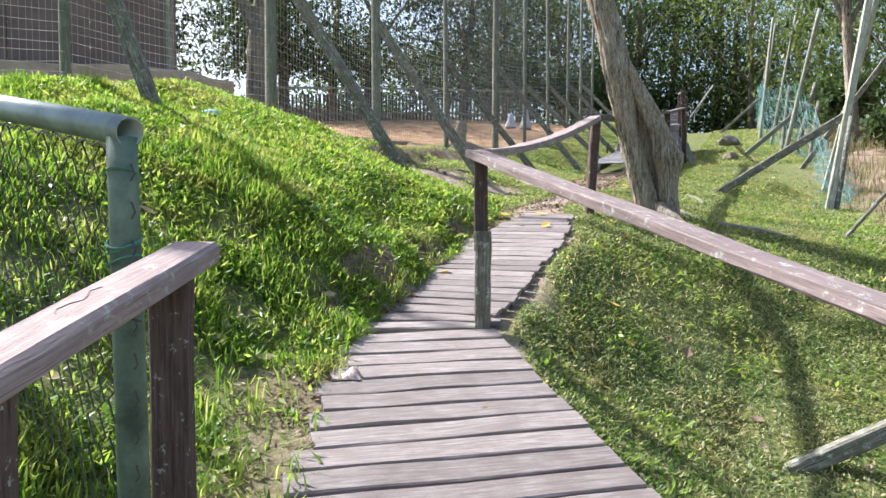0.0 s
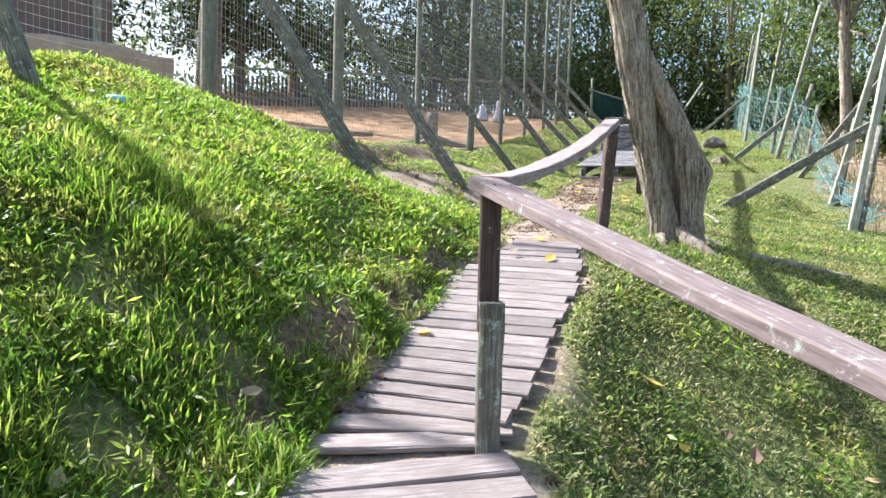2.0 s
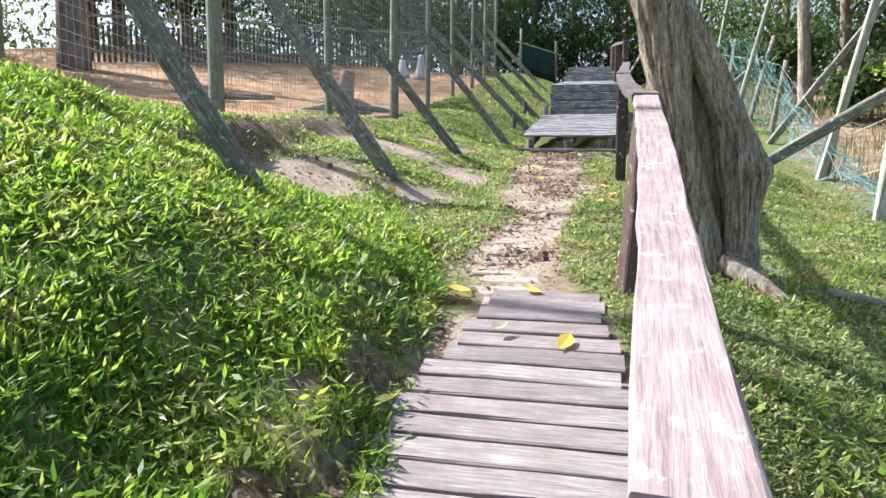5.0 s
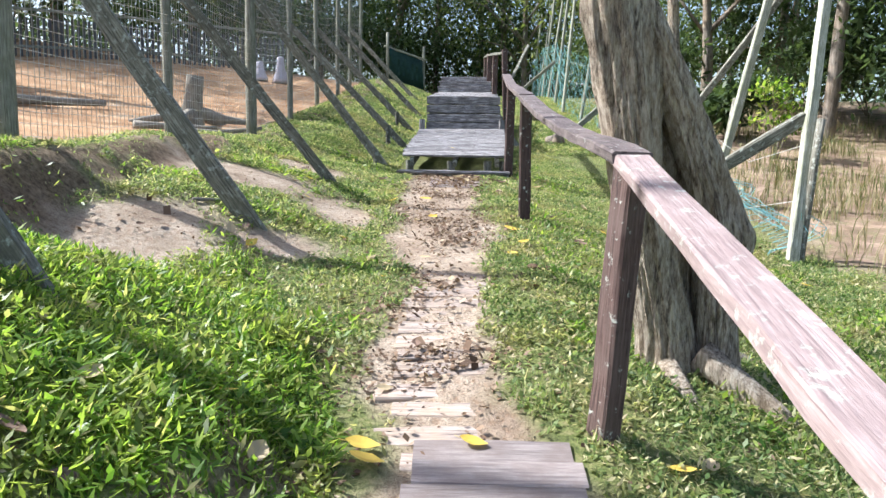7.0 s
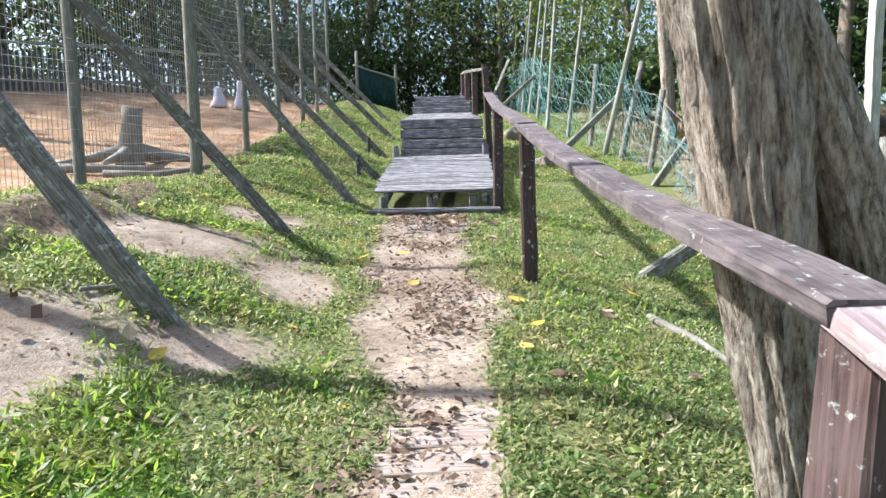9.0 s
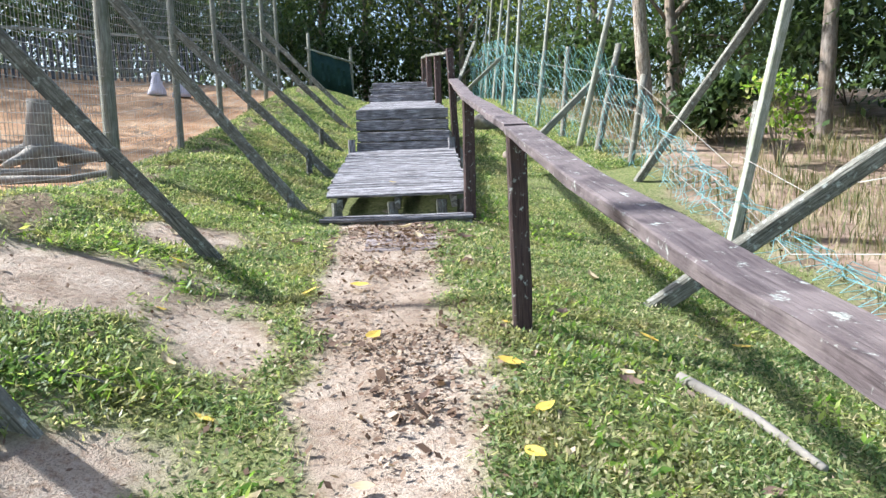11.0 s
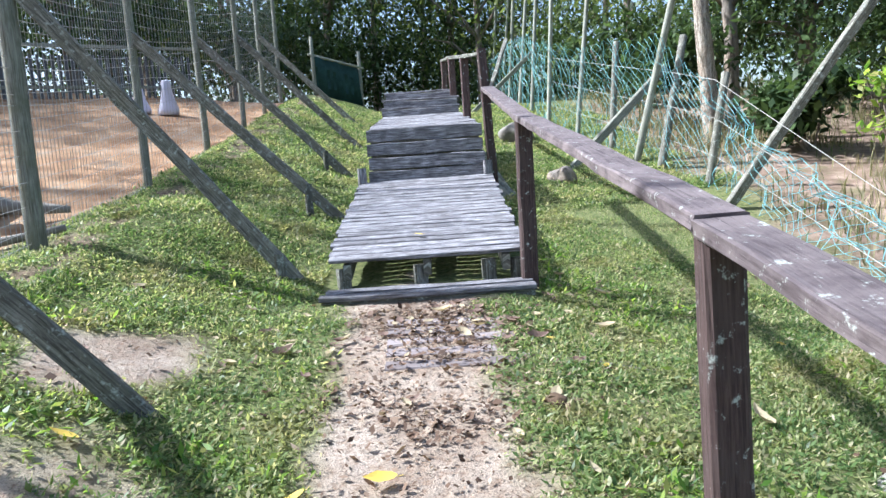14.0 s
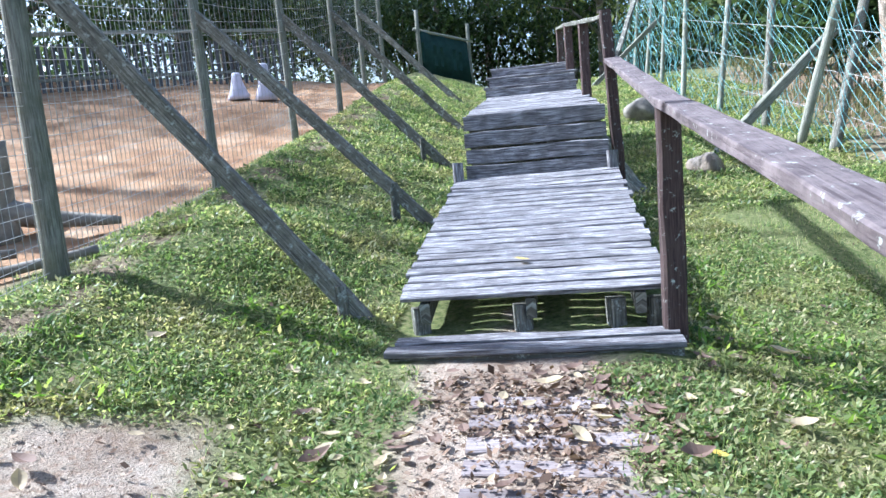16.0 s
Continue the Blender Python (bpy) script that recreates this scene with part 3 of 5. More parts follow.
def build_walk():
    rnd = random.Random(4)
    walkway = thing("plank_walkway", "low walkway of weathered grey-brown planks across the slope", "walkway", kind="structure")
    h1 = -14.8
    a = Vector((math.sin(radians(h1)), math.cos(radians(h1)), 0))
    right = Vector((a.y, -a.x, 0))
    p = Vector((.30, 4.26, 0))
    for i in range(21):
        e = p - a * (.16 * i + .07)
        k = max(0, min(2.2, 4.2 - e.y))
        ln = 1.02 + .04 * k + .09 * k * k + rnd.uniform(-.04, .04)
        c = e - right * (ln / 2 + rnd.uniform(-.008, .008))
        lay(walkway, plank_mesh(.142, ln, .034, i), (c.x, c.y, float(np.interp(e.y + .1, RISE_V, RISE_Z)) + .012), h1 + rnd.uniform(-.5, .5), 10.4, rnd.uniform(-.4, .4))
    # tapering boards in the bend
    for k, (hd, cx, cy, ln) in enumerate(((-5, -.10, 4.37, .78), (7, -.02, 4.49, .76))):
        lay(walkway, plank_mesh(.12, ln, .032, 30 + k), (cx, cy, float(np.interp(cy, RISE_V, RISE_Z)) + .02), hd, 11)
    h2 = 21.5
    a = Vector((math.sin(radians(h2)), math.cos(radians(h2)), 0))
    right = Vector((a.y, -a.x, 0))
    p = Vector((.36, 4.46, 0))
    for i in range(22):
        e = p + a * (.135 * i + .03)
        ln = float(np.interp(e.y, (6.15, 7.0), (.86, .54))) + rnd.uniform(-.02, .02)
        c = e - right * (float(np.interp(e.y, (6.15, 7.0), (.43, .37))) + rnd.uniform(-.02, .02))
        z = float(np.interp(e.y + .18, RISE_V, RISE_Z)) + .012 - .03 * max(0, (i - 19) / 3)
        lay(walkway, plank_mesh(.118 + rnd.uniform(-.006, .006), ln, .032, 40 + i), (c.x, c.y, z), h2 + rnd.uniform(-1, 1), 13.5, rnd.uniform(-.5, .5))
    # boards half sunk in the sand
    for i in range(13):
        y = 7.30 + .165 * i
        x = float(np.interp(y, PATH_Y, PATH_X)) - .03 + rnd.uniform(-.03, .03)
        lay(walkway, plank_mesh(rnd.uniform(.11, .145), rnd.uniform(.34, .50), .03, 60 + i), (x, y, gz(x, y) - .025 + rnd.uniform(-.005, .005)), 20 + rnd.uniform(-6, 6), 10, rnd.uniform(-1.5, 1.5), SUNK)
    meshes = [plank_mesh(.10, .72, .03, 70 + i) for i in range(3)]
    for i in range(5):
        y = 12.85 + .17 * i
        x = float(np.interp(y, PATH_Y, PATH_X)) + .06
        lay(walkway, rnd.choice(meshes), (x, y, gz(x, y) - .018 + rnd.uniform(-.005, .005)), 24 + rnd.uniform(-3, 3), 6, rnd.uniform(-1, 1), PLANK)
    # the bearer under the right edge
    part("bearer", beam([(.66, 2.3, .33), (.30, 4.2, .70)], .05, .1, seed=91), GREY, walkway)
    part("bearer", beam([(.33, 4.5, .78), (1.05, 6.3, 1.17)], .05, .1, seed=92), GREY, walkway)


build_walk()

# ---- handrail up the right of the path ----
P2, P3, P4, P5, P6 = Vector((.215, 4.33, 1.875)), Vector((1.53, 7.23, 2.50)), Vector((2.955, 10.82, 3.06)), Vector((4.33, 13.95, 3.53)), Vector((5.60, 16.78, 4.02))


def build_rail():
    rail = thing("handrail", "long handrail of faded pinkish planks on brown timber posts", "handrail")
    w, h = .135, .045
    near = Vector((2.28, -1.0, .53))
    tops = {}
    tops[0] = part("top_rail", beam([P2 + Vector((-.02, .03, .01)), near], w, h, wear=.003, seed=1), RAIL, rail)
    part("top_rail", beam([P2 + Vector((.03, .03, .012)), (.52, 4.95, 1.97), (.93, 5.84, 2.15), (1.22, 6.5, 2.31), P3], .12, h, wear=.003, seed=2), RAIL, rail)
    tops[1] = part("top_rail", beam([P3 + Vector((-.01, -.02, .006)), P3.lerp(P4, .35) - Vector((0, 0, .035)), P3.lerp(P4, .65) - Vector((0, 0, .04)), P4], w, h, wear=.003, seed=3), PAINTED, rail, "brown painted rail peeling to pale wood")
    tops[2] = part("top_rail", beam([P4 + Vector((0, -.01, .006)), P5, P6 + Vector((0, 0, .02))], w, h, wear=.003, seed=4), PAINTED, rail, "brown painted rail peeling to pale wood")
    lower = part("post", beam([(.245, 4.31, .45), (.24, 4.32, 1.42)], .095, .105, up=(0, 1, 0), wear=.004, step=.12, seed=5), GREY, rail, "split grey lower post")
    part("post", beam([(.232, 4.345, 1.30), (.228, 4.345, 1.84)], .082, .05, up=(0, 1, 0), wear=.002, seed=6), BROWN, rail)
    part("post", beam([(1.455, 7.25, 1.2), (P3.x - .0, P3.y, P3.z - .02)], .085, .11, up=(0, 1, 0), wear=.003, seed=7), BROWN, rail, "leaning dark brown post")
    part("post", beam([(2.965, 10.80, 1.7), (P4.x, P4.y, P4.z - .02)], .10, .085, up=(.4, 1, 0), wear=.003, seed=8), BROWN, rail)
    part("post", beam([(4.29, 13.90, 2.0), (P5.x, P5.y, P5.z - .02)], .115, .10, up=(.4, 1, 0), wear=.003, seed=9), BROWN, rail)
    part("post", beam([(5.62, 16.74, 2.5), (5.56, 16.78, 4.47)], .10, .09, up=(.4, 1, 0), wear=.003, seed=10), BROWN, rail)
    # the rail along the upper deck
    q = [Vector((5.58, 16.8, 4.42))] + [STEP0 + STAIR_A * u + STAIR_R * w_ + Vector((0, 0, z)) for u, w_, z in ((4.3, .55, 4.53), (5.9, .44, 4.75), (7.6, .36, 4.95))]
    part("top_rail", beam(q, .10, .04, wear=.004, seed=11), GREY, rail)
    for i, v in enumerate(q[1:]):
        part("post", beam([(v.x, v.y, gz(v.x, v.y) - .2), (v.x, v.y, v.z)], .10, .09, up=(.4, 1, 0), wear=.003, seed=12 + i), BROWN, rail)
    part("brace", beam([(6.0, 17.6, 3.9), (6.95, 18.6, 4.9)], .05, .04, seed=17), GREY, rail)
    for k, (base, t) in enumerate((((P2, near), .02), ((P3, P4), .03), ((P4, P5), .02))):
        a, b = base
        c = a.lerp(b, t)
        s = (b - a).cross(Vector((0, 0, 1))).normalized()
        for j in (-1, 1):
            q0 = c + s * .035 * j + Vector((0, 0, .024))
            part("nail", pole([q0 - Vector((0, 0, .01)), q0 + Vector((0, 0, .006))], .006, .006, 6, 0, seed=j), NAIL, tops[k])

    left = thing("near_handrail", "end of a brown timber handrail beside the walkway", "handrail")
    e = Vector((-.685, 1.98, 1.405))
    d = Vector((-.10, -1, -.21)).normalized()
    part("top_rail", beam([e, e + d * 3.2], .135, .06, wear=.003, seed=21, chamfer=.012), RAIL, left)
    for k, (s0, o0) in enumerate(((.42, .02), (.60, -.025), (.95, .01))):
        side = d.cross(Vector((0, 0, 1))).normalized()
        top = side.cross(d)
        crack = [e + d * (s0 + .03 * j) + side * (o0 + .012 * math.sin(j * 1.7 + k)) + top * .0295 for j in range(7)]
        part("crack", wires("crack", [crack], .0022), NAIL, left)
    for s_ in (.12, .82, 2.2):
        q0 = e + d * s_
        part("post", beam([(q0.x - .01, q0.y, gz(q0.x, q0.y) - .3), (q0.x - .01, q0.y, q0.z - .03)], .10, .07, up=(0, 1, 0), wear=.003, seed=int(22 + s_ * 10)), BROWN, left)


build_rail()

# ---- plank stairs ----
def build_stairs():
    rnd = random.Random(8)
    st = thing("plank_stairs", "weathered silver-grey plank stairs with sloping decks and a board riser", "stairs", kind="structure")

    def at(u, w, z):
        return STEP0 + STAIR_A * u + STAIR_R * w + Vector((0, 0, z))
    head = math.degrees(math.atan2(STAIR_A.x, STAIR_A.y))

    def board(name, u, z, width, length, thick, slope=0.0, seed=0, shift=0.0, material=DECK):
        c = at(u, shift, z)
        lay(st, plank_mesh(width, length, thick, seed), tuple(c), head + rnd.uniform(-.35, .35), slope, rnd.uniform(-.3, .3), material, name)
    # bottom step
    board("tread", .06, 2.365, .115, 1.50, .035, 0, 101)
    board("tread", .20, 2.375, .11, 1.46, .035, 0, 102, .01)
    part("step_face", beam([at(.05, -.74, 2.27), at(.05, .74, 2.27)], .04, .15, wear=.004, seed=103), GREY, st)
    for w in (-.62, -.05, .45, .66):
        part("leg", beam([at(.38, w, 1.95), at(.40, w, 2.52)], .09, .09, up=(0, 1, 0), wear=.006, seed=int(110 + w * 10)), GREY, st)
    # lower deck
    n = 23
    for i in range(n):
        u = .30 + 2.80 * (i + .5) / n
        board("deck_board", u, 2.585 + .49 * (i + .5) / n, 2.80 / n - .012 + rnd.uniform(-.012, .004), 1.46 + rnd.uniform(-.03, .03), .03, 9.8 + rnd.uniform(-.5, .5), 120 + i, rnd.uniform(-.012, .012) + (.02 if i == 0 else 0))
    for w in (-.58, .0, .58):
        part("stringer", beam([at(.34, w, 2.50), at(3.05, w, 2.98)], .06, .12, seed=int(150 + w * 10)), GREY, st)
    # board riser
    for i in range(4):
        u, z = 3.14 + .035 * i, 3.13 + .15 * i
        part("riser_board", beam([at(u, -.62 - rnd.uniform(0, .02), z), at(u, .64 + rnd.uniform(0, .02), z)], .035, .128, wear=.007, seed=160 + i), DECK, st)
    # unseen board added behind the riser, blocks light so its gaps stay dark
    part("riser_back", beam([at(3.36, -.60, 3.31), at(3.36, .62, 3.31)], .03, .62, wear=.004, seed=167), GREY, st)
    for w in (-.70, .68):
        part("cleat", beam([at(3.06, w, 2.9), at(3.07, w, 3.24)], .09, .06, up=(0, 1, 0), wear=.004, seed=int(170 + w * 10)), DECK, st)
    # upper deck and what lies past it
    n = 12
    for i in range(n):
        t = (i + .5) / n
        board("deck_board", 3.34 + 1.75 * t, 3.645 + .25 * t, 1.75 / n - .022 + rnd.uniform(-.01, .004), 1.24 - .18 * t + rnd.uniform(-.03, .03), .03, 8.1, 180 + i, -.02 * t)
    for k in range(3):
        u, z = 5.12 + .55 * k, 3.93 + .155 * k
        part("riser_board", beam([at(u, -.57, z), at(u, .48, z)], .035, .13, wear=.005, seed=200 + k), DECK, st)
        for j in range(4):
            board("tread", u + .07 + .135 * j, z + .085, .12, 1.10 + rnd.uniform(-.02, .02), .03, 0, 210 + 5 * k + j, -.045)
    for u, z in ((3.4, 3.56), (5.0, 3.80), (6.6, 4.20)):
        for w in (-.5, .45):
            q = at(u, w, 0)
            part("leg", beam([(q.x, q.y, gz(q.x, q.y) - .15), (q.x, q.y, z)], .09, .09, up=(0, 1, 0), wear=.005, seed=int(230 + u * 10 + w)), GREY, st)


build_stairs()

# ---- tall wire fence with timber braces ----
FENCE = [(-5.6, 2.2), (-4.5, 4.3), (-3.38, 6.5), (-2.14, 9.02), (-1.02, 11.05), (.06, 13.05), (1.12, 15.55), (2.02, 17.9), (2.98, 20.5), (3.92, 22.8), (4.75, 25.0), (5.6, 27.2)]
FEET = {2: (-2.47, 6.30), 3: (-.33, 8.10), 4: (.68, 10.42), 5: (1.78, 12.82), 6: (2.95, 14.87), 7: (3.95, 16.85), 8: (4.85, 19.3), 9: (5.75, 21.5), 10: (6.5, 23.8)}
TALL = 5.2


def build_fence():
    fence = thing("enclosure_fence", "tall wire mesh fence on timber posts with slanting braces", "fence", kind="structure")
    rnd = random.Random(6)
    for i, (x, y) in enumerate(FENCE):
        z = gz(x, y)
        lean = Vector((rnd.uniform(-.06, .06), rnd.uniform(-.06, .06), 0))
        r = .075 if i in (3, 4, 6) else .048
        part("post", pole([(x, y, z - .3), Vector((x, y, z + TALL)) + lean], r, r * .85, 10, .05, .5, i), POST, fence)
    for i, (x, y) in FEET.items():
        fx, fy = FENCE[i]
        top = Vector((fx, fy, gz(fx, fy) + {2: 2.0, 3: 2.0, 4: 1.9, 5: 1.6, 6: 1.95}.get(i, 1.6)))
        foot = Vector((x, y, gz(x, y) - .12))
        part("brace", beam([foot, foot.lerp(top, 1.0)], .055, .14 if i < 5 else .11, wear=.005, seed=300 + i, step=.4), GREY, fence)
        if i in (6, 7, 8):
            q = foot.lerp(top, .10 if i == 6 else .2)
            part("peg", beam([(q.x - .02, q.y, gz(q.x, q.y) - .1), (q.x - .02, q.y, q.z + .1)], .07, .07, up=(0, 1, 0), wear=.005, seed=320 + i), GREY, fence)
    for i, (a, b) in enumerate(zip(FENCE, FENCE[1:])):
        A, B = Vector((*a, gz(*a))), Vector((*b, gz(*b)))
        n = max(2, round((B - A).length / .062))
        if i > 6:
            n //= 2
        runs = []
        for k in range(n):
            t = k / n
            p = A.lerp(B, t)
            lo = gz(p.x, p.y) - .06
            j = Vector((rnd.uniform(-.006, .006), rnd.uniform(-.006, .006), 0))
            runs.append([Vector((p.x, p.y, lo)) + j, Vector((p.x, p.y, p.z + TALL * .97)) - j])
        rows = 56 if i <= 6 else 36
        for k in range(rows):
            h = .04 + (TALL * .97 - .05) * k / rows
            w = rnd.uniform(0, 6.28)
            side = (B - A).cross(Vector((0, 0, 1))).normalized()
            runs.append([A.lerp(B, t) + Vector((0, 0, h + rnd.uniform(-.008, .008) - .03 * math.sin(math.pi * t))) + side * .03 * math.sin(t * 5 + w) for t in (0, .17, .33, .5, .67, .83, 1)])
        part("wire_mesh", wires("wire_mesh", runs, .0024), WIRE, fence)
    part("top_wire", wires("top_wire", [[Vector((*p, gz(*p) + TALL * .98)) for p in FENCE]], .004), WIRE, fence)


build_fence()

# ---- the hollow tree by the rail ----
def build_hollow_tree():
    tree = thing("leaning_tree", "leaning bare grey tree trunk with furrowed bark and a hollow", "tree")
    stems = (
        ("trunk", [(1.2, 2.27, .25), (1.45, 2.25, .175), (1.7, 2.22, .15), (2.0, 2.14, .142), (2.4, 2.04, .15), (2.7, 1.98, .165), (2.9, 1.945, .178), (3.15, 1.89, .182), (3.5, 1.81, .17), (3.9, 1.69, .165), (4.5, 1.48, .16), (5.4, 1.15, .14), (6.4, .85, .11)], 1, 7.88),
        ("buttress", [(1.2, 2.49, .18), (1.45, 2.46, .14), (1.75, 2.44, .112), (2.0, 2.43, .125), (2.18, 2.41, .15), (2.35, 2.37, .13), (2.5, 2.30, .12), (2.7, 2.20, .11), (2.9, 2.09, .10), (3.1, 1.99, .08), (3.3, 1.90, .05)], 2, 7.80),
        ("heartwood", [(1.5, 2.34, .12), (2.0, 2.32, .14), (2.4, 2.24, .15), (2.8, 2.08, .12), (3.0, 1.98, .08)], 3, 7.99))
    for name, prof, seed, cy in stems:
        zs = np.array([p[0] for p in prof])
        rings = []
        for z in np.arange(zs[0], zs[-1], .03):
            cx, r = np.interp(z, zs, [p[1] for p in prof]), np.interp(z, zs, [p[2] for p in prof]) * (.86 if seed == 1 else .9)
            ring = []
            for k in range(96):
                a = math.tau * k / 96
                n1 = noise.noise(Vector((math.cos(a) * 2.2 + seed * 9, math.sin(a) * 2.2, z * .8)))
                n2 = noise.noise(Vector((math.cos(a) * 7 + seed * 5, math.sin(a) * 7, z * 1.6)))
                n3 = noise.noise(Vector((math.cos(a) * 17, math.sin(a) * 17, z * 5 + seed)))
                n4 = noise.noise(Vector((math.cos(a) * 30, math.sin(a) * 30 + seed, z * 3.2)))
                f = 1.02 + .12 * n1 + .11 * n2 + .09 * n3 - .20 * abs(n4)
                if seed == 1:
                    f -= .30 * math.exp(-((z - 2.40) / .28) ** 2) * max(0, math.cos(a + .55)) ** 4
                if seed == 2:
                    f += .28 * math.exp(-((z - 2.15) / .12) ** 2) * max(0, math.cos(a + .4)) + .25 * n2 * math.exp(-((z - 2.15) / .25) ** 2)
                ring.append((cx + r * f * math.cos(a), cy + r * f * math.sin(a), z))
            rings.append(ring)
        part(name, rings_mesh(name, rings), BARK, tree)
    for a, b, c, r in (((2.32, 7.75, 1.62), (2.48, 7.45, 1.42), (2.72, 7.05, 1.08), .07), ((2.2, 7.9, 1.6), (2.12, 7.6, 1.5), (2.08, 7.35, 1.38), .06), ((2.6, 8.1, 1.55), (2.95, 8.0, 1.40), (3.3, 7.8, 1.15), .07)):
        part("root", pole([a, b, c], r, r * .35, 10, .12, .12, int(r * 1000)), BARK, tree)


build_hollow_tree()

# ---- right-hand fence: leaning poles and a sagging net ----
def build_net_fence():
    fence = thing("net_fence", "leaning pale poles and stakes hung with a sagging teal net", "fence", kind="structure")

    def stick(name, a, b, r0, r1, material, seed, sawn=False):
        a, b = Vector(a), Vector(b)
        a = a - (b - a).normalized() * .25
        me = beam([a, b], r0 * 2, r0 * 1.7, up=(.3, 1, 0), wear=.004, seed=seed, step=.4) if sawn else pole([a, b], r0, r1, 9, .07, .4, seed)
        part(name, me, material, fence)
    stick("pole", (5.49, 10.24, 1.55), (6.55, 10.95, 5.6), .05, .045, POLE, 1, True)
    stick("stake", (5.60, 10.26, 1.55), (5.86, 10.36, 2.95), .045, .04, GREY, 2)
    stick("pole", (6.86, 12.96, 1.92), (7.62, 12.62, 5.7), .05, .045, POLE, 3, True)
    stick("stake", (6.98, 13.0, 1.92), (7.15, 12.9, 3.4), .05, .045, GREY, 4)
    stick("pole", (8.35, 17.60, 3.05), (8.66, 16.7, 6.3), .055, .045, POLE, 5)
    stick("stake", (8.36, 17.14, 2.9), (8.82, 17.12, 4.70), .055, .05, GREY, 6)
    stick("stake", (8.18, 16.10, 2.72), (8.24, 15.85, 4.05), .05, .045, GREY, 7)
    stick("pole", (9.12, 20.07, 3.5), (9.95, 20.5, 7.2), .045, .035, POLE, 8)
    stick("pole", (9.35, 21.3, 3.8), (9.72, 21.4, 7.4), .045, .035, POLE, 9)
    stick("stake", (8.8, 18.7, 3.3), (8.95, 18.7, 4.9), .055, .05, GREY, 10)
    for i, (x, y) in enumerate(((10.3, 23.4), (10.9, 24.9), (11.6, 26.6), (12.5, 28.6), (13.2, 30.5))):
        z = gz(x, y)
        stick("pole", (x, y, z), (x + .5 + .1 * (i % 2), y + .2, z + 3.6), .045, .035, POLE, 11 + i)
    # slanting props
    stick("prop", (4.27, 11.26, 1.86), (5.86, 10.55, 2.98), .06, .055, GREY, 20, True)
    stick("prop", (7.62, 15.28, 2.55), (8.72, 14.46, 4.5), .05, .045, GREY, 21, True)
    stick("prop", (7.5, 17.9, 3.05), (9.0, 17.7, 4.36), .055, .05, POST, 22, True)
    stick("prop", (9.2, 24.4, 4.2), (10.6, 23.6, 5.6), .045, .04, POST, 23, True)
    stick("prop", (8.72, 14.46, 4.5), (9.2, 14.1, 5.35), .05, .045, GREY, 24, True)
    stick("prop", (3.94, 7.51, .98), (4.9, 7.3, 2.2), .022, .018, GREY, 25)
    stick("pole", (4.8, 7.1, 1.0), (5.05, 7.4, 4.4), .045, .04, POLE, 26)
    stick("prop", (2.12, 4.12, .06), (3.15, 3.95, .62), .05, .045, GREY, 27, True)
    stick("pole", (3.2, 3.9, -.1), (3.5, 4.0, 3.4), .045, .04, POLE, 28)
    # net, bay by bay: foot line, and its height at both ends
    bays = [((5.5, 10.28), (6.9, 13.0), .45, .55, 1.6), ((6.9, 13.0), (8.18, 16.12), .5, 1.3, .8), ((8.18, 16.12), (8.40, 17.15), 1.3, 1.75, .25), ((8.40, 17.15), (8.8, 18.7), 1.75, 1.65, .3),
            ((8.8, 18.7), (9.35, 21.3), 1.65, 1.6, .4), ((9.35, 21.3), (10.3, 23.4), 1.6, 1.7, .4), ((10.3, 23.4), (11.6, 26.6), 1.7, 1.7, .4), ((11.6, 26.6), (13.2, 30.5), 1.7, 1.7, .3)]
    for bi, (a, b, ha, hb, slack) in enumerate(bays):
        A, B = Vector((*a, 0)), Vector((*b, 0))
        L = (B - A).length
        cell = .085 if bi < 5 else .12
        nu, nv = max(4, round(L / cell)), max(4, round(max(ha, hb) / cell))
        out = (B - A).cross(Vector((0, 0, 1))).normalized()

        def node(i, j):
            t, h = i / nu, j / nv
            p = A.lerp(B, t)
            top = (ha + (hb - ha) * t) * (1 - .22 * slack * math.sin(math.pi * t))
            w = vnoise(np.array([i * .35]), np.array([j * .35 + 40 * bi]), 1, 61)[0] - .5
            w2 = vnoise(np.array([i * .9]), np.array([j * .9 + 40 * bi]), 1, 67)[0] - .5
            p = p + out * (.35 * w * slack + .10 * w2 + .16 * slack * math.sin(math.pi * h)) + (B - A).normalized() * .10 * w2
            return Vector((p.x, p.y, gz(p.x, p.y) + .02 + top * h + .05 * w))
        grid = [[node(i, j) for j in range(nv + 1)] for i in range(nu + 1)]
        runs = []
        for i in range(nu):
            for j in range(nv):
                if (i + j) % 2 == 0:
                    runs += [[grid[i][j], grid[i + 1][j + 1]]]
                else:
                    runs += [[grid[i + 1][j], grid[i][j + 1]]]
        part("net", wires("net", runs, .0034 if bi < 5 else .005), NET, fence)
    lines = []
    for h in (.35, .8, 1.25):
        pts = [(6.9, 13.0), (8.22, 16.0), (8.55, 17.15), (8.9, 18.7), (9.5, 21.3), (10.5, 23.4)]
        lines.append([Vector((x, y, gz(x, y) + h * (.6 if k == 0 else 1))) for k, (x, y) in enumerate(pts)])
    lines.append([Vector((5.8, 10.3, 2.75)), Vector((6.2, 11.6, 2.55)), Vector((6.95, 12.95, 2.85))])
    lines.append([Vector((5.75, 10.3, 2.2)), Vector((6.3, 11.8, 2.0)), Vector((6.95, 12.95, 2.4))])
    part("line_wire", wires("line_wire", lines, .004), WIRE, fence)


build_net_fence()

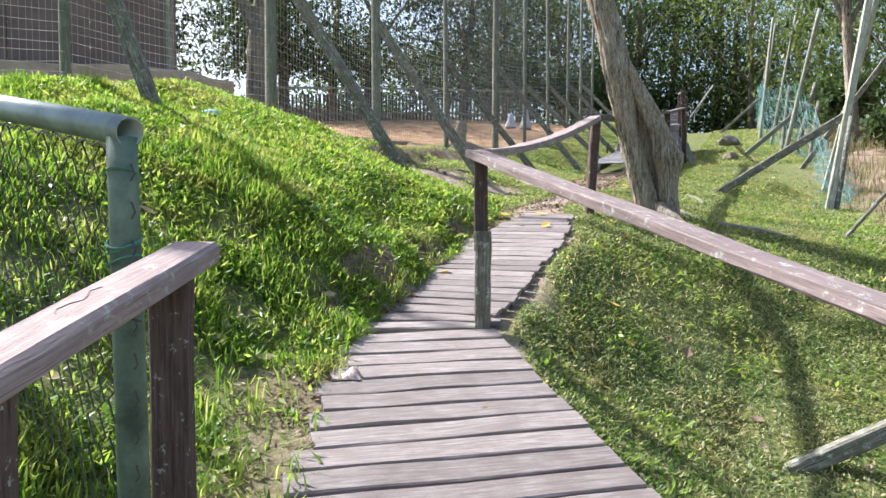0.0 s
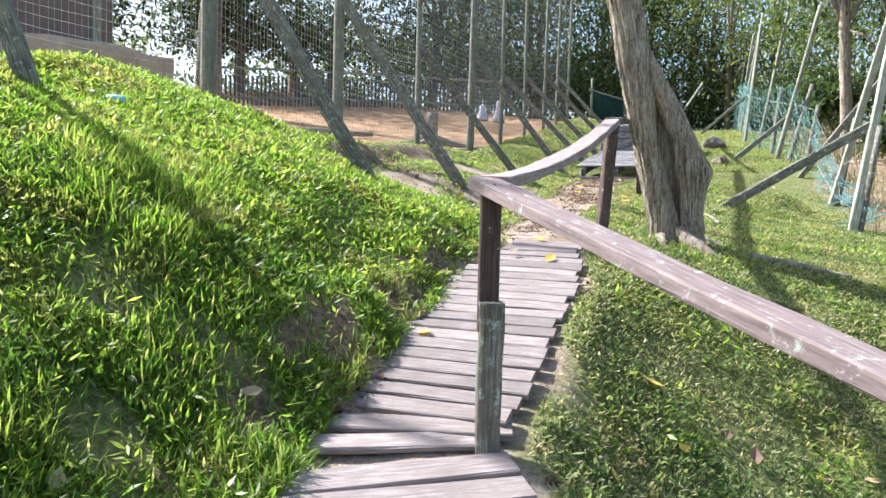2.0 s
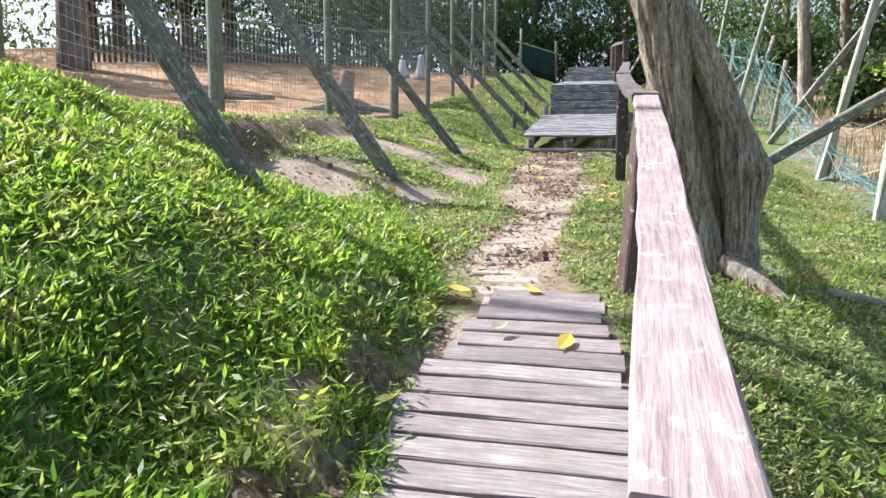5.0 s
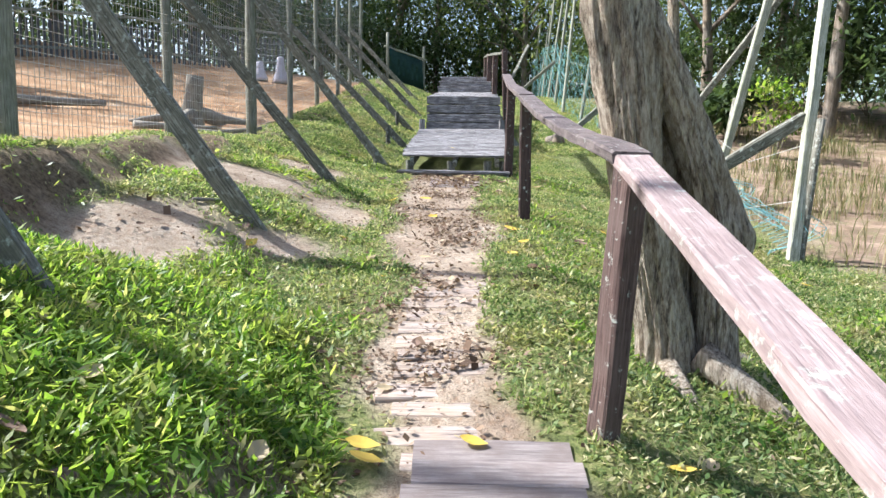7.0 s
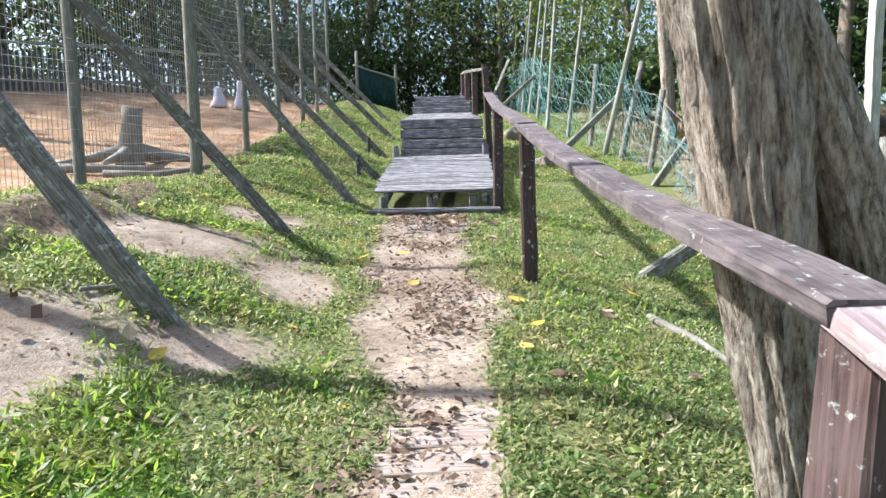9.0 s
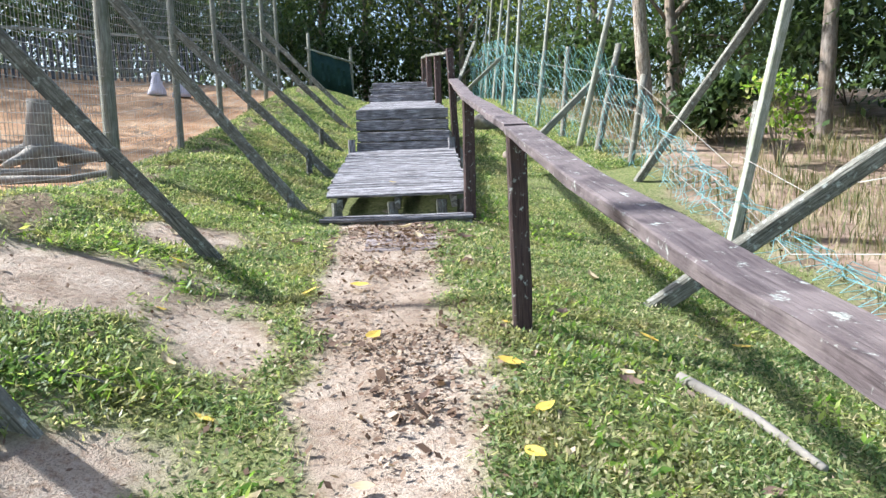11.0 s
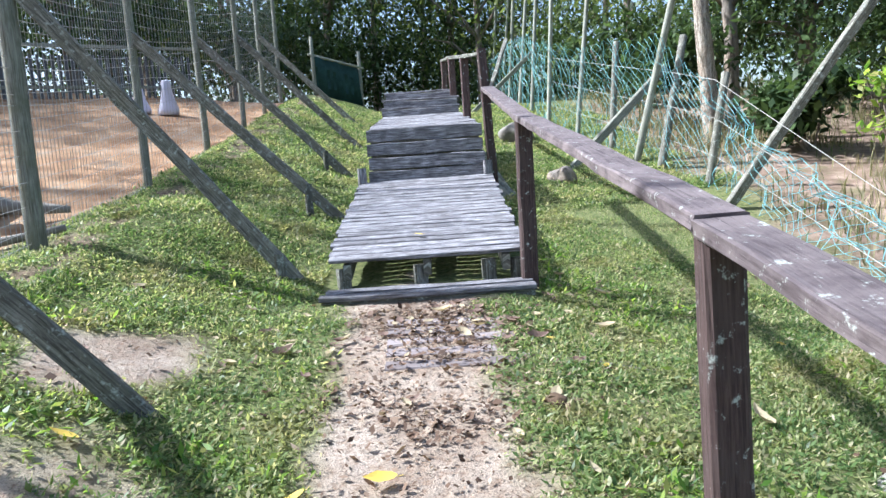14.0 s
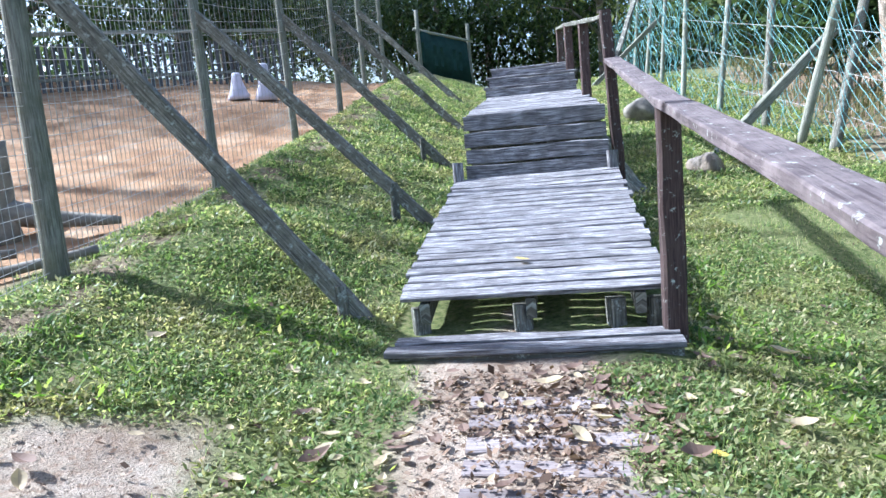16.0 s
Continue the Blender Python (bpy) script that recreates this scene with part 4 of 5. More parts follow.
# ---- near chain-link fence ----
def build_chain_link():
    fence = thing("chain_link_fence", "chain-link fence hung from a grey pipe on a mossy post", "fence")
    e = Vector((-.895, 2.06, 1.745))
    far = Vector((-2.55, 3.21, 2.10))
    d = (far - e).normalized()
    r = .044
    side = d.cross(Vector((0, 0, 1))).normalized()
    up = side.cross(d)
    rings = []
    for p, q in ((far, r), (e.lerp(far, .5), r), (e, r), (e - d * .001, r * .86), (e + d * .25, r * .84)):
        rings.append([p + (side * math.cos(a) + up * math.sin(a)) * q for a in (math.tau * k / 24 for k in range(24))])
    part("top_pipe", rings_mesh("top_pipe", rings), PIPE, fence)
    foot = Vector((-.91, 2.10, gz(-.91, 2.10) - .3))
    top = e + d * .04 - Vector((0, 0, .02))
    green_post = part("post", pole([foot, top], .046, .042, 18, .03, .2, 4), GREENPIPE, fence)
    for k, h in enumerate((.30, .315, .36, .11, .52)):
        c = top - Vector((0, 0, h))
        ring = [c + Vector((math.cos(a) * .048, math.sin(a) * .048, .02 * math.sin(a * 1 + k))) for a in (math.tau * i / 14 for i in range(15))]
        part("tie", wires("tie", [ring], .004), TWINE if k < 4 else RUSTWIRE, green_post)
    # links: zigzag wires side by side
    n, m = 17, 22
    L = (far - e).length
    for i in range(n):
        for flip in (.5, -.5):
            run = []
            for j in range(m + 1):
                t = (i + (flip if j % 2 else 0) + .25) / n
                p = e.lerp(far, t)
                zt, zb = p.z - .06, gz(p.x, p.y) + .02
                run.append(Vector((p.x, p.y, zt + (zb - zt) * j / m)) + side * (.006 if (j % 2) == (flip > 0) else -.006))
            part("link_wire", wires("link_wire", [run], .0032), RUSTWIRE, fence)
    part("lacing", wires("lacing", [[e.lerp(far, .02 + i * .02) + (Vector((0, 0, -.06)) if i % 2 else Vector((0, 0, -.045))) - side * .02 for i in range(48)]], .004), RUSTWIRE, fence)


build_chain_link()

# ---- trees ----
def crown_mesh(name, limbs, leaf, count, spread, seed):
    """A crown of many leaves in uneven clumps about the limb ends."""
    r = np.random.default_rng(seed)
    ends = np.array(limbs)
    k = len(ends)
    size = r.uniform(.55, 1.35, k)
    which = r.choice(k, count, p=size / size.sum())
    off = r.normal(0, 1, (count, 3)) * spread * np.array([1, 1, .62])
    off *= (size[which] ** .5)[:, None]
    c = ends[which] + off
    a = r.uniform(0, math.tau, count)
    tilt = r.normal(.5, .5, count)
    L = leaf * r.uniform(.6, 1.4, count)
    u = np.stack([np.cos(a) * np.cos(tilt), np.sin(a) * np.cos(tilt), -np.sin(tilt)], 1)
    w = np.stack([-np.sin(a), np.cos(a), r.normal(0, .4, count)], 1) * .55
    verts = np.stack([c - u * L[:, None] * .5, c + w * L[:, None] * .36, c + u * L[:, None] * .5, c - w * L[:, None] * .36], 1).reshape(-1, 3)
    return quick_mesh(name, verts, np.arange(count * 4).reshape(-1, 4), 4)


def build_tree(x, y, height, radius, low, leaf, count, material, seed, trunk=.16, label="leafy tree with a dark green crown", name="tree", fork=0.0, clumps=26, bark=None):
    rnd = random.Random(seed)
    z = gz(x, y)
    t = thing(name, label, "tree", group="trees round the enclosure", at=(x, y, z))
    bend = Vector((rnd.uniform(-.5, .5), rnd.uniform(-.5, .5), 0))
    mid = Vector((x, y, z + height * .45)) + bend * .5
    top = Vector((x, y, z + height * .85)) + bend
    bm_ = bark or FARBARK
    part("trunk", pole([(x, y, z - .3), (x, y, z + height * .2), mid, top], trunk, trunk * .3, 10, .1, .5, seed), bm_, t)
    limbs = []
    for i in range(clumps):
        h = rnd.uniform(low, 1.0)
        prof = math.sin(math.pi * min(1, max(.12, (h - low) / (1 - low) * .8 + .16))) ** .6
        a = rnd.uniform(0, math.tau)
        rr = radius * prof * rnd.uniform(.35, 1.05)
        limbs.append(Vector((x + math.cos(a) * rr, y + math.sin(a) * rr, z + height * h)) + bend * h)
    for i, e in enumerate(limbs[:9]):
        s0 = Vector((x, y, z)).lerp(top, min(.9, max(.15, (e.z - z) / height * .7)))
        m_ = s0.lerp(e, .5) + Vector((0, 0, .15 * (e - s0).length))
        part("limb", pole([s0, m_, e], trunk * .42, .02, 6, .1, 1.0, seed + i), bm_, t)
    part("crown", crown_mesh("crown", [tuple(e) for e in limbs], leaf, count, radius * .26, seed), material, t)
    return t


def build_trees():
    rnd = random.Random(17)
    # within and behind the enclosure
    spots = [(-11.5, 17, 7.5), (-6.5, 29.5, 9.5), (-13, 24, 9), (-3.5, 34, 10), (-5.5, 36, 11), (2.2, 36, 10), (6.4, 38, 9.5), (-7.6, 30.5, 5.5), (-10.2, 20.5, 7.0), (-15, 34, 11), (1.0, 33.5, 8.5)]
    for i, (x, y, h) in enumerate(spots):
        build_tree(x, y, h, h * .38, .16, .23, 8500, LEAF_D if i % 3 else LEAF_L, 100 + i, .15 + .01 * h)
    # the head of the slope
    for i, (x, y, h) in enumerate(((9.4, 36, 8.5), (12.2, 38.5, 10), (10.8, 42, 12), (15.5, 41, 11), (14.2, 35.2, 7.5), (18.5, 38, 10), (7.2, 44, 12), (3.5, 42, 12))):
        build_tree(x, y, h, h * .42, .08, .22, 8000, LEAF_D, 140 + i, .2, "dense dark green tree against a bright sky")
    # beyond the net
    for i, (x, y, h, m_) in enumerate(((14.8, 25.5, 8, 1), (17.5, 30, 9.5, 1), (13.4, 31.5, 8, 1), (12.5, 19.8, 7, 0), (15.5, 20.5, 8.5, 0), (19.5, 24, 9.5, 0), (14.2, 15.8, 7.5, 0), (18.2, 17.5, 9, 0), (21.5, 29, 10, 1), (22.5, 20, 10, 0), (13.2, 12.2, 6.5, 0), (17.2, 12.4, 8.5, 0), (11.8, 8.8, 6.5, 1), (20.5, 13, 9.5, 0))):
        build_tree(x, y, h, h * .40, .14, .18, 7500, LEAF_L if m_ else LEAF_D, 170 + i, .14, "airy yellow-green tree beyond the net" if m_ else "dark green tree beyond the net")
    # the forked trunk before the white sky
    x, y = -5.75, 22.3
    z = gz(x, y)
    t = thing("forked_tree", "thick forked brown trunk before the bright sky", "tree", group="trees round the enclosure", at=(x, y, z))
    part("trunk", pole([(x, y, z - .3), (x + .05, y, z + 2.4), (x + .1, y, z + 3.2)], .40, .30, 14, .08, .4, 5), FARBARK, t)
    ends = [(x - 1.9, y, z + 6.2), (x + .9, y + .3, z + 7.5), (x + .2, y - .5, z + 7.8), (x - 3.4, y + .5, z + 6.9), (x + 2.2, y, z + 7.2)]
    part("limb", pole([(x + .1, y, z + 2.8), (x - .5, y, z + 4.0), ends[0]], .24, .10, 10, .08, .4, 6), FARBARK, t)
    part("limb", pole([(x + .1, y, z + 2.8), (x + .2, y, z + 4.4), ends[1]], .25, .10, 10, .08, .4, 7), FARBARK, t)
    part("limb", pole([(x - .5, y, z + 4.0), (x - 2, y, z + 5.6), ends[3]], .13, .05, 8, .08, .4, 8), FARBARK, t)
    part("crown", crown_mesh("crown", ends, .28, 1300, 1.0, 77), LEAF_L, t)
    # pale trunks close behind the net
    for i, (x, y, lean, h) in enumerate(((10.4, 18.2, -.35, 7.5), (12.3, 16.0, .25, 7.0))):
        z = gz(x, y)
        t = thing("pale_tree", "pale grey trunk with bare limbs behind the net", "tree", group="trees round the enclosure", at=(x, y, z))
        a, b = Vector((x, y, z - .3)), Vector((x + lean, y, z + h * .5))
        part("trunk", pole([a, b, (x + lean * .5, y + .2, z + h)], .15, .07, 10, .09, .4, 30 + i), BARK if i == 0 else FARBARK, t)
        ends = [(x - 1.6, y + .3, z + h * .72), (x + 1.7, y - .3, z + h * .8), (x + .5, y + .5, z + h), (x - .8, y - .5, z + h * .95)]
        for k, e in enumerate(ends):
            s0 = a.lerp(b, .8)
            part("limb", pole([s0, s0.lerp(Vector(e), .5) + Vector((0, 0, .4)), e], .07, .02, 7, .1, .5, 40 + k), FARBARK, t)
        part("crown", crown_mesh("crown", ends, .16, 2200, .75, 90 + i), LEAF_L, t)
    # far woods closing the view
    r = np.random.default_rng(5)
    ends = []
    for i in range(230):
        a = r.uniform(-1.25, 1.30)
        if -.34 < a < -.25:
            continue
        dist = r.uniform(47, 62)
        x, y = dist * math.sin(a), dist * math.cos(a)
        ends.append((x, y, gz(x, y) + r.uniform(0, 1) ** 1.3 * (7 + 4 * math.sin(a * 9))))
    tagged(part("far_woods", crown_mesh("far_woods", ends, .55, 52000, 1.9, 6), LEAF_D), "dark woods behind the enclosure", "woods", kind="stuff")
    # undergrowth along the outside of the net and behind the pen
    for i, (x, y, h, rad) in enumerate(((9.9, 14.9, 1.25, .45), (11.0, 19.5, 1.6, .9), (12.2, 22.5, 1.8, 1.1), (10.6, 16.6, 1.0, .7), (13.8, 17.8, 2.2, 1.4), (15.6, 15.0, 2.4, 1.5), (13.0, 13.9, 1.6, 1.0), (16.5, 18.5, 2.6, 1.6), (14.5, 22.0, 2.4, 1.5), (13.5, 26.5, 2.2, 1.4), (12.9, 34.0, 2.4, 1.8), (9.0, 33.0, 2.2, 1.6), (10.8, 34.5, 2.6, 1.9), (17.8, 14.6, 2.6, 1.8), (19.5, 17, 2.8, 2), (-4.0, 28.5, 2.8, 2.0), (-.5, 29.5, 2.4, 1.9), (2.6, 30.4, 2.6, 1.8), (5.0, 30.2, 2.4, 1.6), (-10.5, 23.5, 2.6, 1.9), (6.9, 31.0, 2.4, 1.6))):
        z = gz(x, y)
        t = thing("shrub", "bright green young shrub" if i == 0 else "dark green shrub in the undergrowth", "shrub", group="undergrowth", at=(x, y, z))
        limbs = []
        for k in range(9):
            a = rnd.uniform(0, math.tau)
            e = Vector((x + math.cos(a) * rad * rnd.uniform(.1, .8), y + math.sin(a) * rad * rnd.uniform(.1, .8), z + h * rnd.uniform(.35, 1)))
            limbs.append(tuple(e))
            if k < 5:
                part("stem", pole([(x, y, z - .1), e], .02, .008, 5, .1, .5, k), FARBARK, t)
        part("foliage", crown_mesh("foliage", limbs, .13 if i == 0 else .2, 420 if i == 0 else 1500, rad * .32, 200 + i), GRASS_A if i == 0 else LEAF_D, t)


build_trees()

# ---- within the enclosure ----
def build_pen():
    # shed on a raised kerb
    shed = thing("shed", "mauve-brown shed wall above a sandy kerb", "shed", at=(-7.5, 12.5, 3.2))
    a, b = Vector((-4.95, 13.05, 4.10)), Vector((-13.5, 10.4, 4.10))
    n = 7
    for i in range(n):
        p, q = a.lerp(b, i / n), a.lerp(b, (i + .985) / n)
        part("wall_panel", beam([p + Vector((0, 0, 1.25)), q + Vector((0, 0, 1.25))], .06, 2.5, wear=.004, step=1.0, chamfer=.004, seed=i), SHED, shed)
    back = Vector((-1.2, 3.6, 0))
    part("wall_panel", beam([a + Vector((0, 0, 1.25)), a + back + Vector((0, 0, 1.25))], .06, 2.5, wear=.002, chamfer=.004, seed=9), SHED, shed)
    for p in (a, a.lerp(b, .33), a.lerp(b, .66)):
        part("corner_post", beam([p + Vector((.05, -.06, -.9)), p + Vector((.05, -.06, 2.9))], .10, .10, up=(0, 1, 0), seed=3), POST, shed)
    m_ = a.lerp(b, .5) + back * .5 + Vector((0, 0, 2.62))
    part("roof", beam([a + back * .5 + Vector((.3, 0, 2.65)), b + back * .5 + Vector((0, 0, 2.65))], 4.4, .08, wear=.002, step=1.2, chamfer=.01, seed=8), ROOF, shed)
    kerb = thing("kerb_wall", "low sandy retaining wall with dark earth behind the fence", "wall", kind="structure")
    part("kerb_face", beam([(-14, 9.6, 3.45), (-4.9, 12.7, 3.55), (-4.0, 13.7, 3.5)], .25, 1.1, wear=.03, step=.5, seed=12, chamfer=.05), CONCRETE, kerb)
    # slatted back rail of the pen
    rail = thing("slatted_fence", "dark slatted fence with a pale top rail behind the pen", "fence", group="pen fences")
    pts = [Vector((-6.5, 24.0, 0)), Vector((-1.0, 27.2, 0)), Vector((3.8, 28.2, 0))]
    for p, q in zip(pts, pts[1:]):
        L = (q - p).length
        k = int(L / .14)
        for i in range(k):
            c = p.lerp(q, i / k)
            z = gz(c.x, c.y)
            part("slat", beam([(c.x, c.y, z), (c.x, c.y, z + .95)], .07, .025, up=(0, 1, 0), wear=.004, step=1.2, seed=i), SLAT, rail)
        for h in (.25, 1.15):
            part("cross_rail", beam([p + Vector((0, 0, gz(p.x, p.y) + h)), q + Vector((0, 0, gz(q.x, q.y) + h))], .06, .07, wear=.004, step=1, seed=3), POST, rail)
    for i, (x, y, h) in enumerate(((2.35, 25.2, .50), (2.85, 24.9, .68))):
        z = gz(x, y)
        cover = []
        for k, (hh, rr) in enumerate(((0, .20), (.15, .19), (.45, .13), (.75, .09), (.95, .085), (1.0, .05))):
            cover.append([(x + rr * (1 + .12 * math.sin(5 * a + k)) * math.cos(a), y + rr * math.sin(a), z + h * hh) for a in (math.tau * j / 20 for j in range(20))])
        tagged(part("draped_cover", rings_mesh("draped_cover", cover), WHITE), "white cloth cover draped over a stand", "cover", group="draped covers")
    # driftwood and logs on the sand
    x, y = .40, 17.0
    z = gz(x, y)
    st = thing("tree_stump", "grey dead stump with spreading roots on the sand", "stump", at=(x, y, z))
    part("stump", pole([(x, y, z - .1), (x + .02, y, z + .35), (x + .06, y, z + .75)], .20, .13, 12, .2, .12, 3), STONE, st)
    for k, e in enumerate(((-.9, -.2, .02), (.9, -.1, .05), (-.3, -.7, .02), (.5, .5, .05))):
        part("root", pole([(x, y, z + .22), (x + e[0] * .5, y + e[1] * .5, z + .10), (x + e[0], y + e[1], z + e[2])], .10, .03, 8, .15, .15, 10 + k), STONE, st)
    for k, (x, y, dx, dy, r) in enumerate(((-.4, 16.0, 1.1, .3, .06), (.1, 15.7, 1.2, .2, .05), (-2.4, 17.5, 1.5, .6, .08))):
        z = gz(x, y) + r * .8
        tagged(part("log", pole([(x, y, z), (x + dx * .5, y + dy * .5, gz(x + dx * .5, y + dy * .5) + r), (x + dx, y + dy, gz(x + dx, y + dy) + r)], r, r * .6, 9, .12, .2, 20 + k), STONE), "pale dead branch lying on the sand", "log", group="logs in the pen")
    # shade-net screen at the fence's far end
    scr = thing("net_screen", "dark green shade net on a pale horizontal pole", "screen")
    a, b = Vector((6.5, 27.3, 0)), Vector((7.8, 27.6, 0))
    za, zb = gz(a.x, a.y), gz(b.x, b.y)
    rows = []
    for k in range(9):
        p = a.lerp(b, k / 8)
        z = za + (zb - za) * k / 8
        o = .06 * math.sin(k * 2.1)
        rows.append([(p.x, p.y + o, z), (p.x, p.y + o + .02, z), (p.x, p.y - o * .5 + .02, z + .95), (p.x, p.y - o * .5, z + .95)])
    part("shade_net", rings_mesh("shade_net", rows), GREEN_NET, scr)
    part("top_pole", pole([a + Vector((-.1, 0, za + .98)), b + Vector((.1, 0, zb + .98))], .035, .03, 8, .05, .6, 2), POLE, scr)
    for p, z in ((a, za), (b, zb)):
        part("post", pole([(p.x, p.y, z - .2), (p.x, p.y, z + 1.4)], .05, .045, 8, .05, .5, 3), POST, scr)


build_pen()

# ---- small things on the ground ----
def leaf_mesh(length, width, curl, seed):
    rnd = random.Random(seed)
    bm = bmesh.new()
    rows = []
    n = 7
    for i in range(n + 1):
        t = i / n
        w = width * math.sin(math.pi * min(.98, max(.03, t ** .85))) * (1 + rnd.uniform(-.12, .12)) / 2
        z = curl * (t - .5) ** 2 * 4 * length * .2
        y = (t - .5) * length
        rows.append([bm.verts.new((-w, y, z + curl * w * .7)), bm.verts.new((0, y, z)), bm.verts.new((w, y, z + curl * w * .5))])
    for a, b in zip(rows, rows[1:]):
        for k in range(2):
            bm.faces.new((a[k], a[k + 1], b[k + 1], b[k]))
    stalk = [bm.verts.new((-.002, -length * .5, 0)), bm.verts.new((.002, -length * .5, 0)), bm.verts.new((.003, -length * .68, .006)), bm.verts.new((0, -length * .68, .006))]
    bm.faces.new(stalk)
    me = bpy.data.meshes.new("fallen_leaf")
    bm.to_mesh(me)
    bm.free()
    return me


def put_leaf(me, x, y, material, label, size=1.0, lift=.012, z=None, turn=None, seed=0):
    rnd = random.Random(seed)
    e = .05
    zz = gz(x, y) if z is None else z
    sx, sy = (gz(x + e, y) - gz(x - e, y)) / (2 * e), (gz(x, y + e) - gz(x, y - e)) / (2 * e)
    nrm = Vector((-sx, -sy, 1)).normalized()
    q = Vector((0, 0, 1)).rotation_difference(nrm).to_matrix().to_4x4()
    m = Matrix.Translation((x, y, zz + lift)) @ q @ pose(0, 0, 0, rnd.uniform(-14, 14), rnd.uniform(-14, 14), rnd.uniform(0, 360) if turn is None else turn) @ Matrix.Scale(size, 4)
    ob = part("fallen_leaf", me, None, m=m)
    tagged(ob, label, "leaf", group="fallen leaves")
    return ob


def build_litter():
    rnd = random.Random(23)
    kinds = []
    for i, (mt, lab) in enumerate(((YELLOW, "bright yellow fallen leaf on the ground"), (PALE, "pale dry fallen leaf on the ground"), (RUST, "rust-brown curled fallen leaf on the ground"))):
        for k in range(3):
            me = leaf_mesh(.10 + .02 * k, .055 + .009 * k, .35 + .3 * k * (i > 0), 10 * i + k)
            me.materials.append(mt)
            kinds.append((me, lab, i))
    Y, P, R = [[kk for kk in kinds if kk[2] == j] for j in range(3)]
    deck = lambda y: float(np.interp(y + .08, RISE_V, RISE_Z)) + .035
    placed = [(Y, -.13, 2.98, 1.1, True), (P, .20, 3.16, .6, True), (P, -1.11, 3.64, .9, False), (P, -.71, 4.38, .7, False), (Y, .95, 6.68, 1.1, True), (P, .71, 6.84, .7, True), (Y, -.03, 6.42, .9, False), (Y, .63, 7.33, .9, False),
              (R, -.33, 7.08, 1, False), (R, -.59, 7.15, 1, False), (Y, -.03, 9.27, 1, False), (Y, .08, 9.07, 1, False), (Y, -.08, 8.77, .9, False), (Y, .64, 7.42, 1.0, False), (Y, 1.0, 7.31, 1.0, False), (Y, .21, 7.61, .9, False), (P, -.19, 7.42, .9, False), (R, 1.09, 8.2, .7, False),
              (P, .37, 8.46, .9, False), (Y, 2.28, 9.63, 1.15, False), (Y, 2.5, 9.9, 1.0, False), (Y, 2.63, 10.38, .9, False), (P, .43, 10.19, 1.0, False), (Y, .55, 10.06, 1.0, False), (Y, 1.39, 12.6, 1.2, False), (Y, 2.18, 11.01, .9, False), (Y, 2.43, 11.94, .9, False), (P, 4.18, 11.8, 1.2, False)]
    more = [(Y, 3.68, 10.62), (R, 3.37, 11.02), (P, 4.05, 10.58), (P, 3.36, 12.19), (P, 2.44, 13.47), (R, 2.41, 13.42), (P, 1.75, 14.6), (R, 3.68, 12.85), (P, 3.75, 13.05), (P, 4.71, 13.63), (R, 4.52, 13.82), (P, 4.25, 13.01), (P, 2.39, 14.25), (P, 3.48, 13.66), (Y, -.85, 5.0), (Y, 1.27, 5.37), (Y, 1.3, 4.94), (P, -.84, 5.04), (P, -1.11, 3.5), (R, 1.75, 5.12), (P, 2.44, 5.16), (Y, .01, 5.46)]
    placed += [(k, x, y, 1.0, False) for k, x, y in more]
    for i, (k, x, y, sz, on) in enumerate(placed):
        me, lab, _ = rnd.choice(k)
        put_leaf(me, x, y, None, lab, sz, .012 if on else .03, deck(y) if on else None, seed=i)
    for i in range(150):
        y = rnd.uniform(2.5, 14.2)
        d = rnd.choice((rnd.uniform(.5, 3.6), rnd.gauss(.2, .9), rnd.uniform(-2.4, -.6)))
        x = float(np.interp(y, PATH_Y, PATH_X)) + d
        if not bool(free_of_timber(np.array([x]), np.array([y]))[0]):
            continue
        me, lab, _ = rnd.choice(rnd.choice((Y, P, P, R, R)))
        put_leaf(me, x, y, None, lab, rnd.uniform(.45, .95), .022, seed=500 + i)
    for i in range(125):
        x, y = rnd.gauss(3.5, .75), rnd.gauss(13.35, .38)
        me, lab, _ = rnd.choice(rnd.choice((P, R, R)))
        if bool(free_of_timber(np.array([x]), np.array([y]))[0]):
            put_leaf(me, x, y, None, lab, rnd.uniform(.35, .8), .016, seed=900 + i)
    put_leaf(Y[0][0], 3.80, 14.71, None, "yellow fallen leaf on the deck boards", .9, 0, 2.705, seed=7)

    # crumbled leaves and twigs: uncountable
    r = np.random.default_rng(31)
    n = 60000
    y = r.uniform(2.4, 15, n)
    d = np.where(r.uniform(0, 1, n) < .62, r.normal(-.05, .38, n), r.uniform(-2.6, 4.2, n))
    x = np.interp(y, PATH_Y, PATH_X) + d
    v, dd = station(x, y)
    near_step = np.exp(-((x - 3.4) ** 2 + (y - 13.4) ** 2) / .8)
    keep = free_of_timber(x, y) & (r.uniform(0, 1, n) < .10 + .55 * sm(.45, .62, fbm(x, y, 2.4, 71)) + .30 * near_step)
    x, y = x[keep], y[keep]
    n = len(x)
    z = surface(x, y) + r.uniform(-.004, .022, n)
    L = r.uniform(.012, .03, n) * (1 + 1.6 * r.uniform(0, 1, n) ** 6)
    a = r.uniform(0, math.tau, n)
    u = np.stack([np.cos(a), np.sin(a), r.normal(0, .35, n)], 1) * L[:, None]
    w = np.stack([-np.sin(a), np.cos(a), r.normal(0, .5, n)], 1) * (L * r.uniform(.2, .9, n))[:, None]
    c = np.stack([x, y, z], 1)
    verts = np.stack([c - u * .5, c + w * .5, c + u * .5, c - w * .5], 1).reshape(-1, 3)
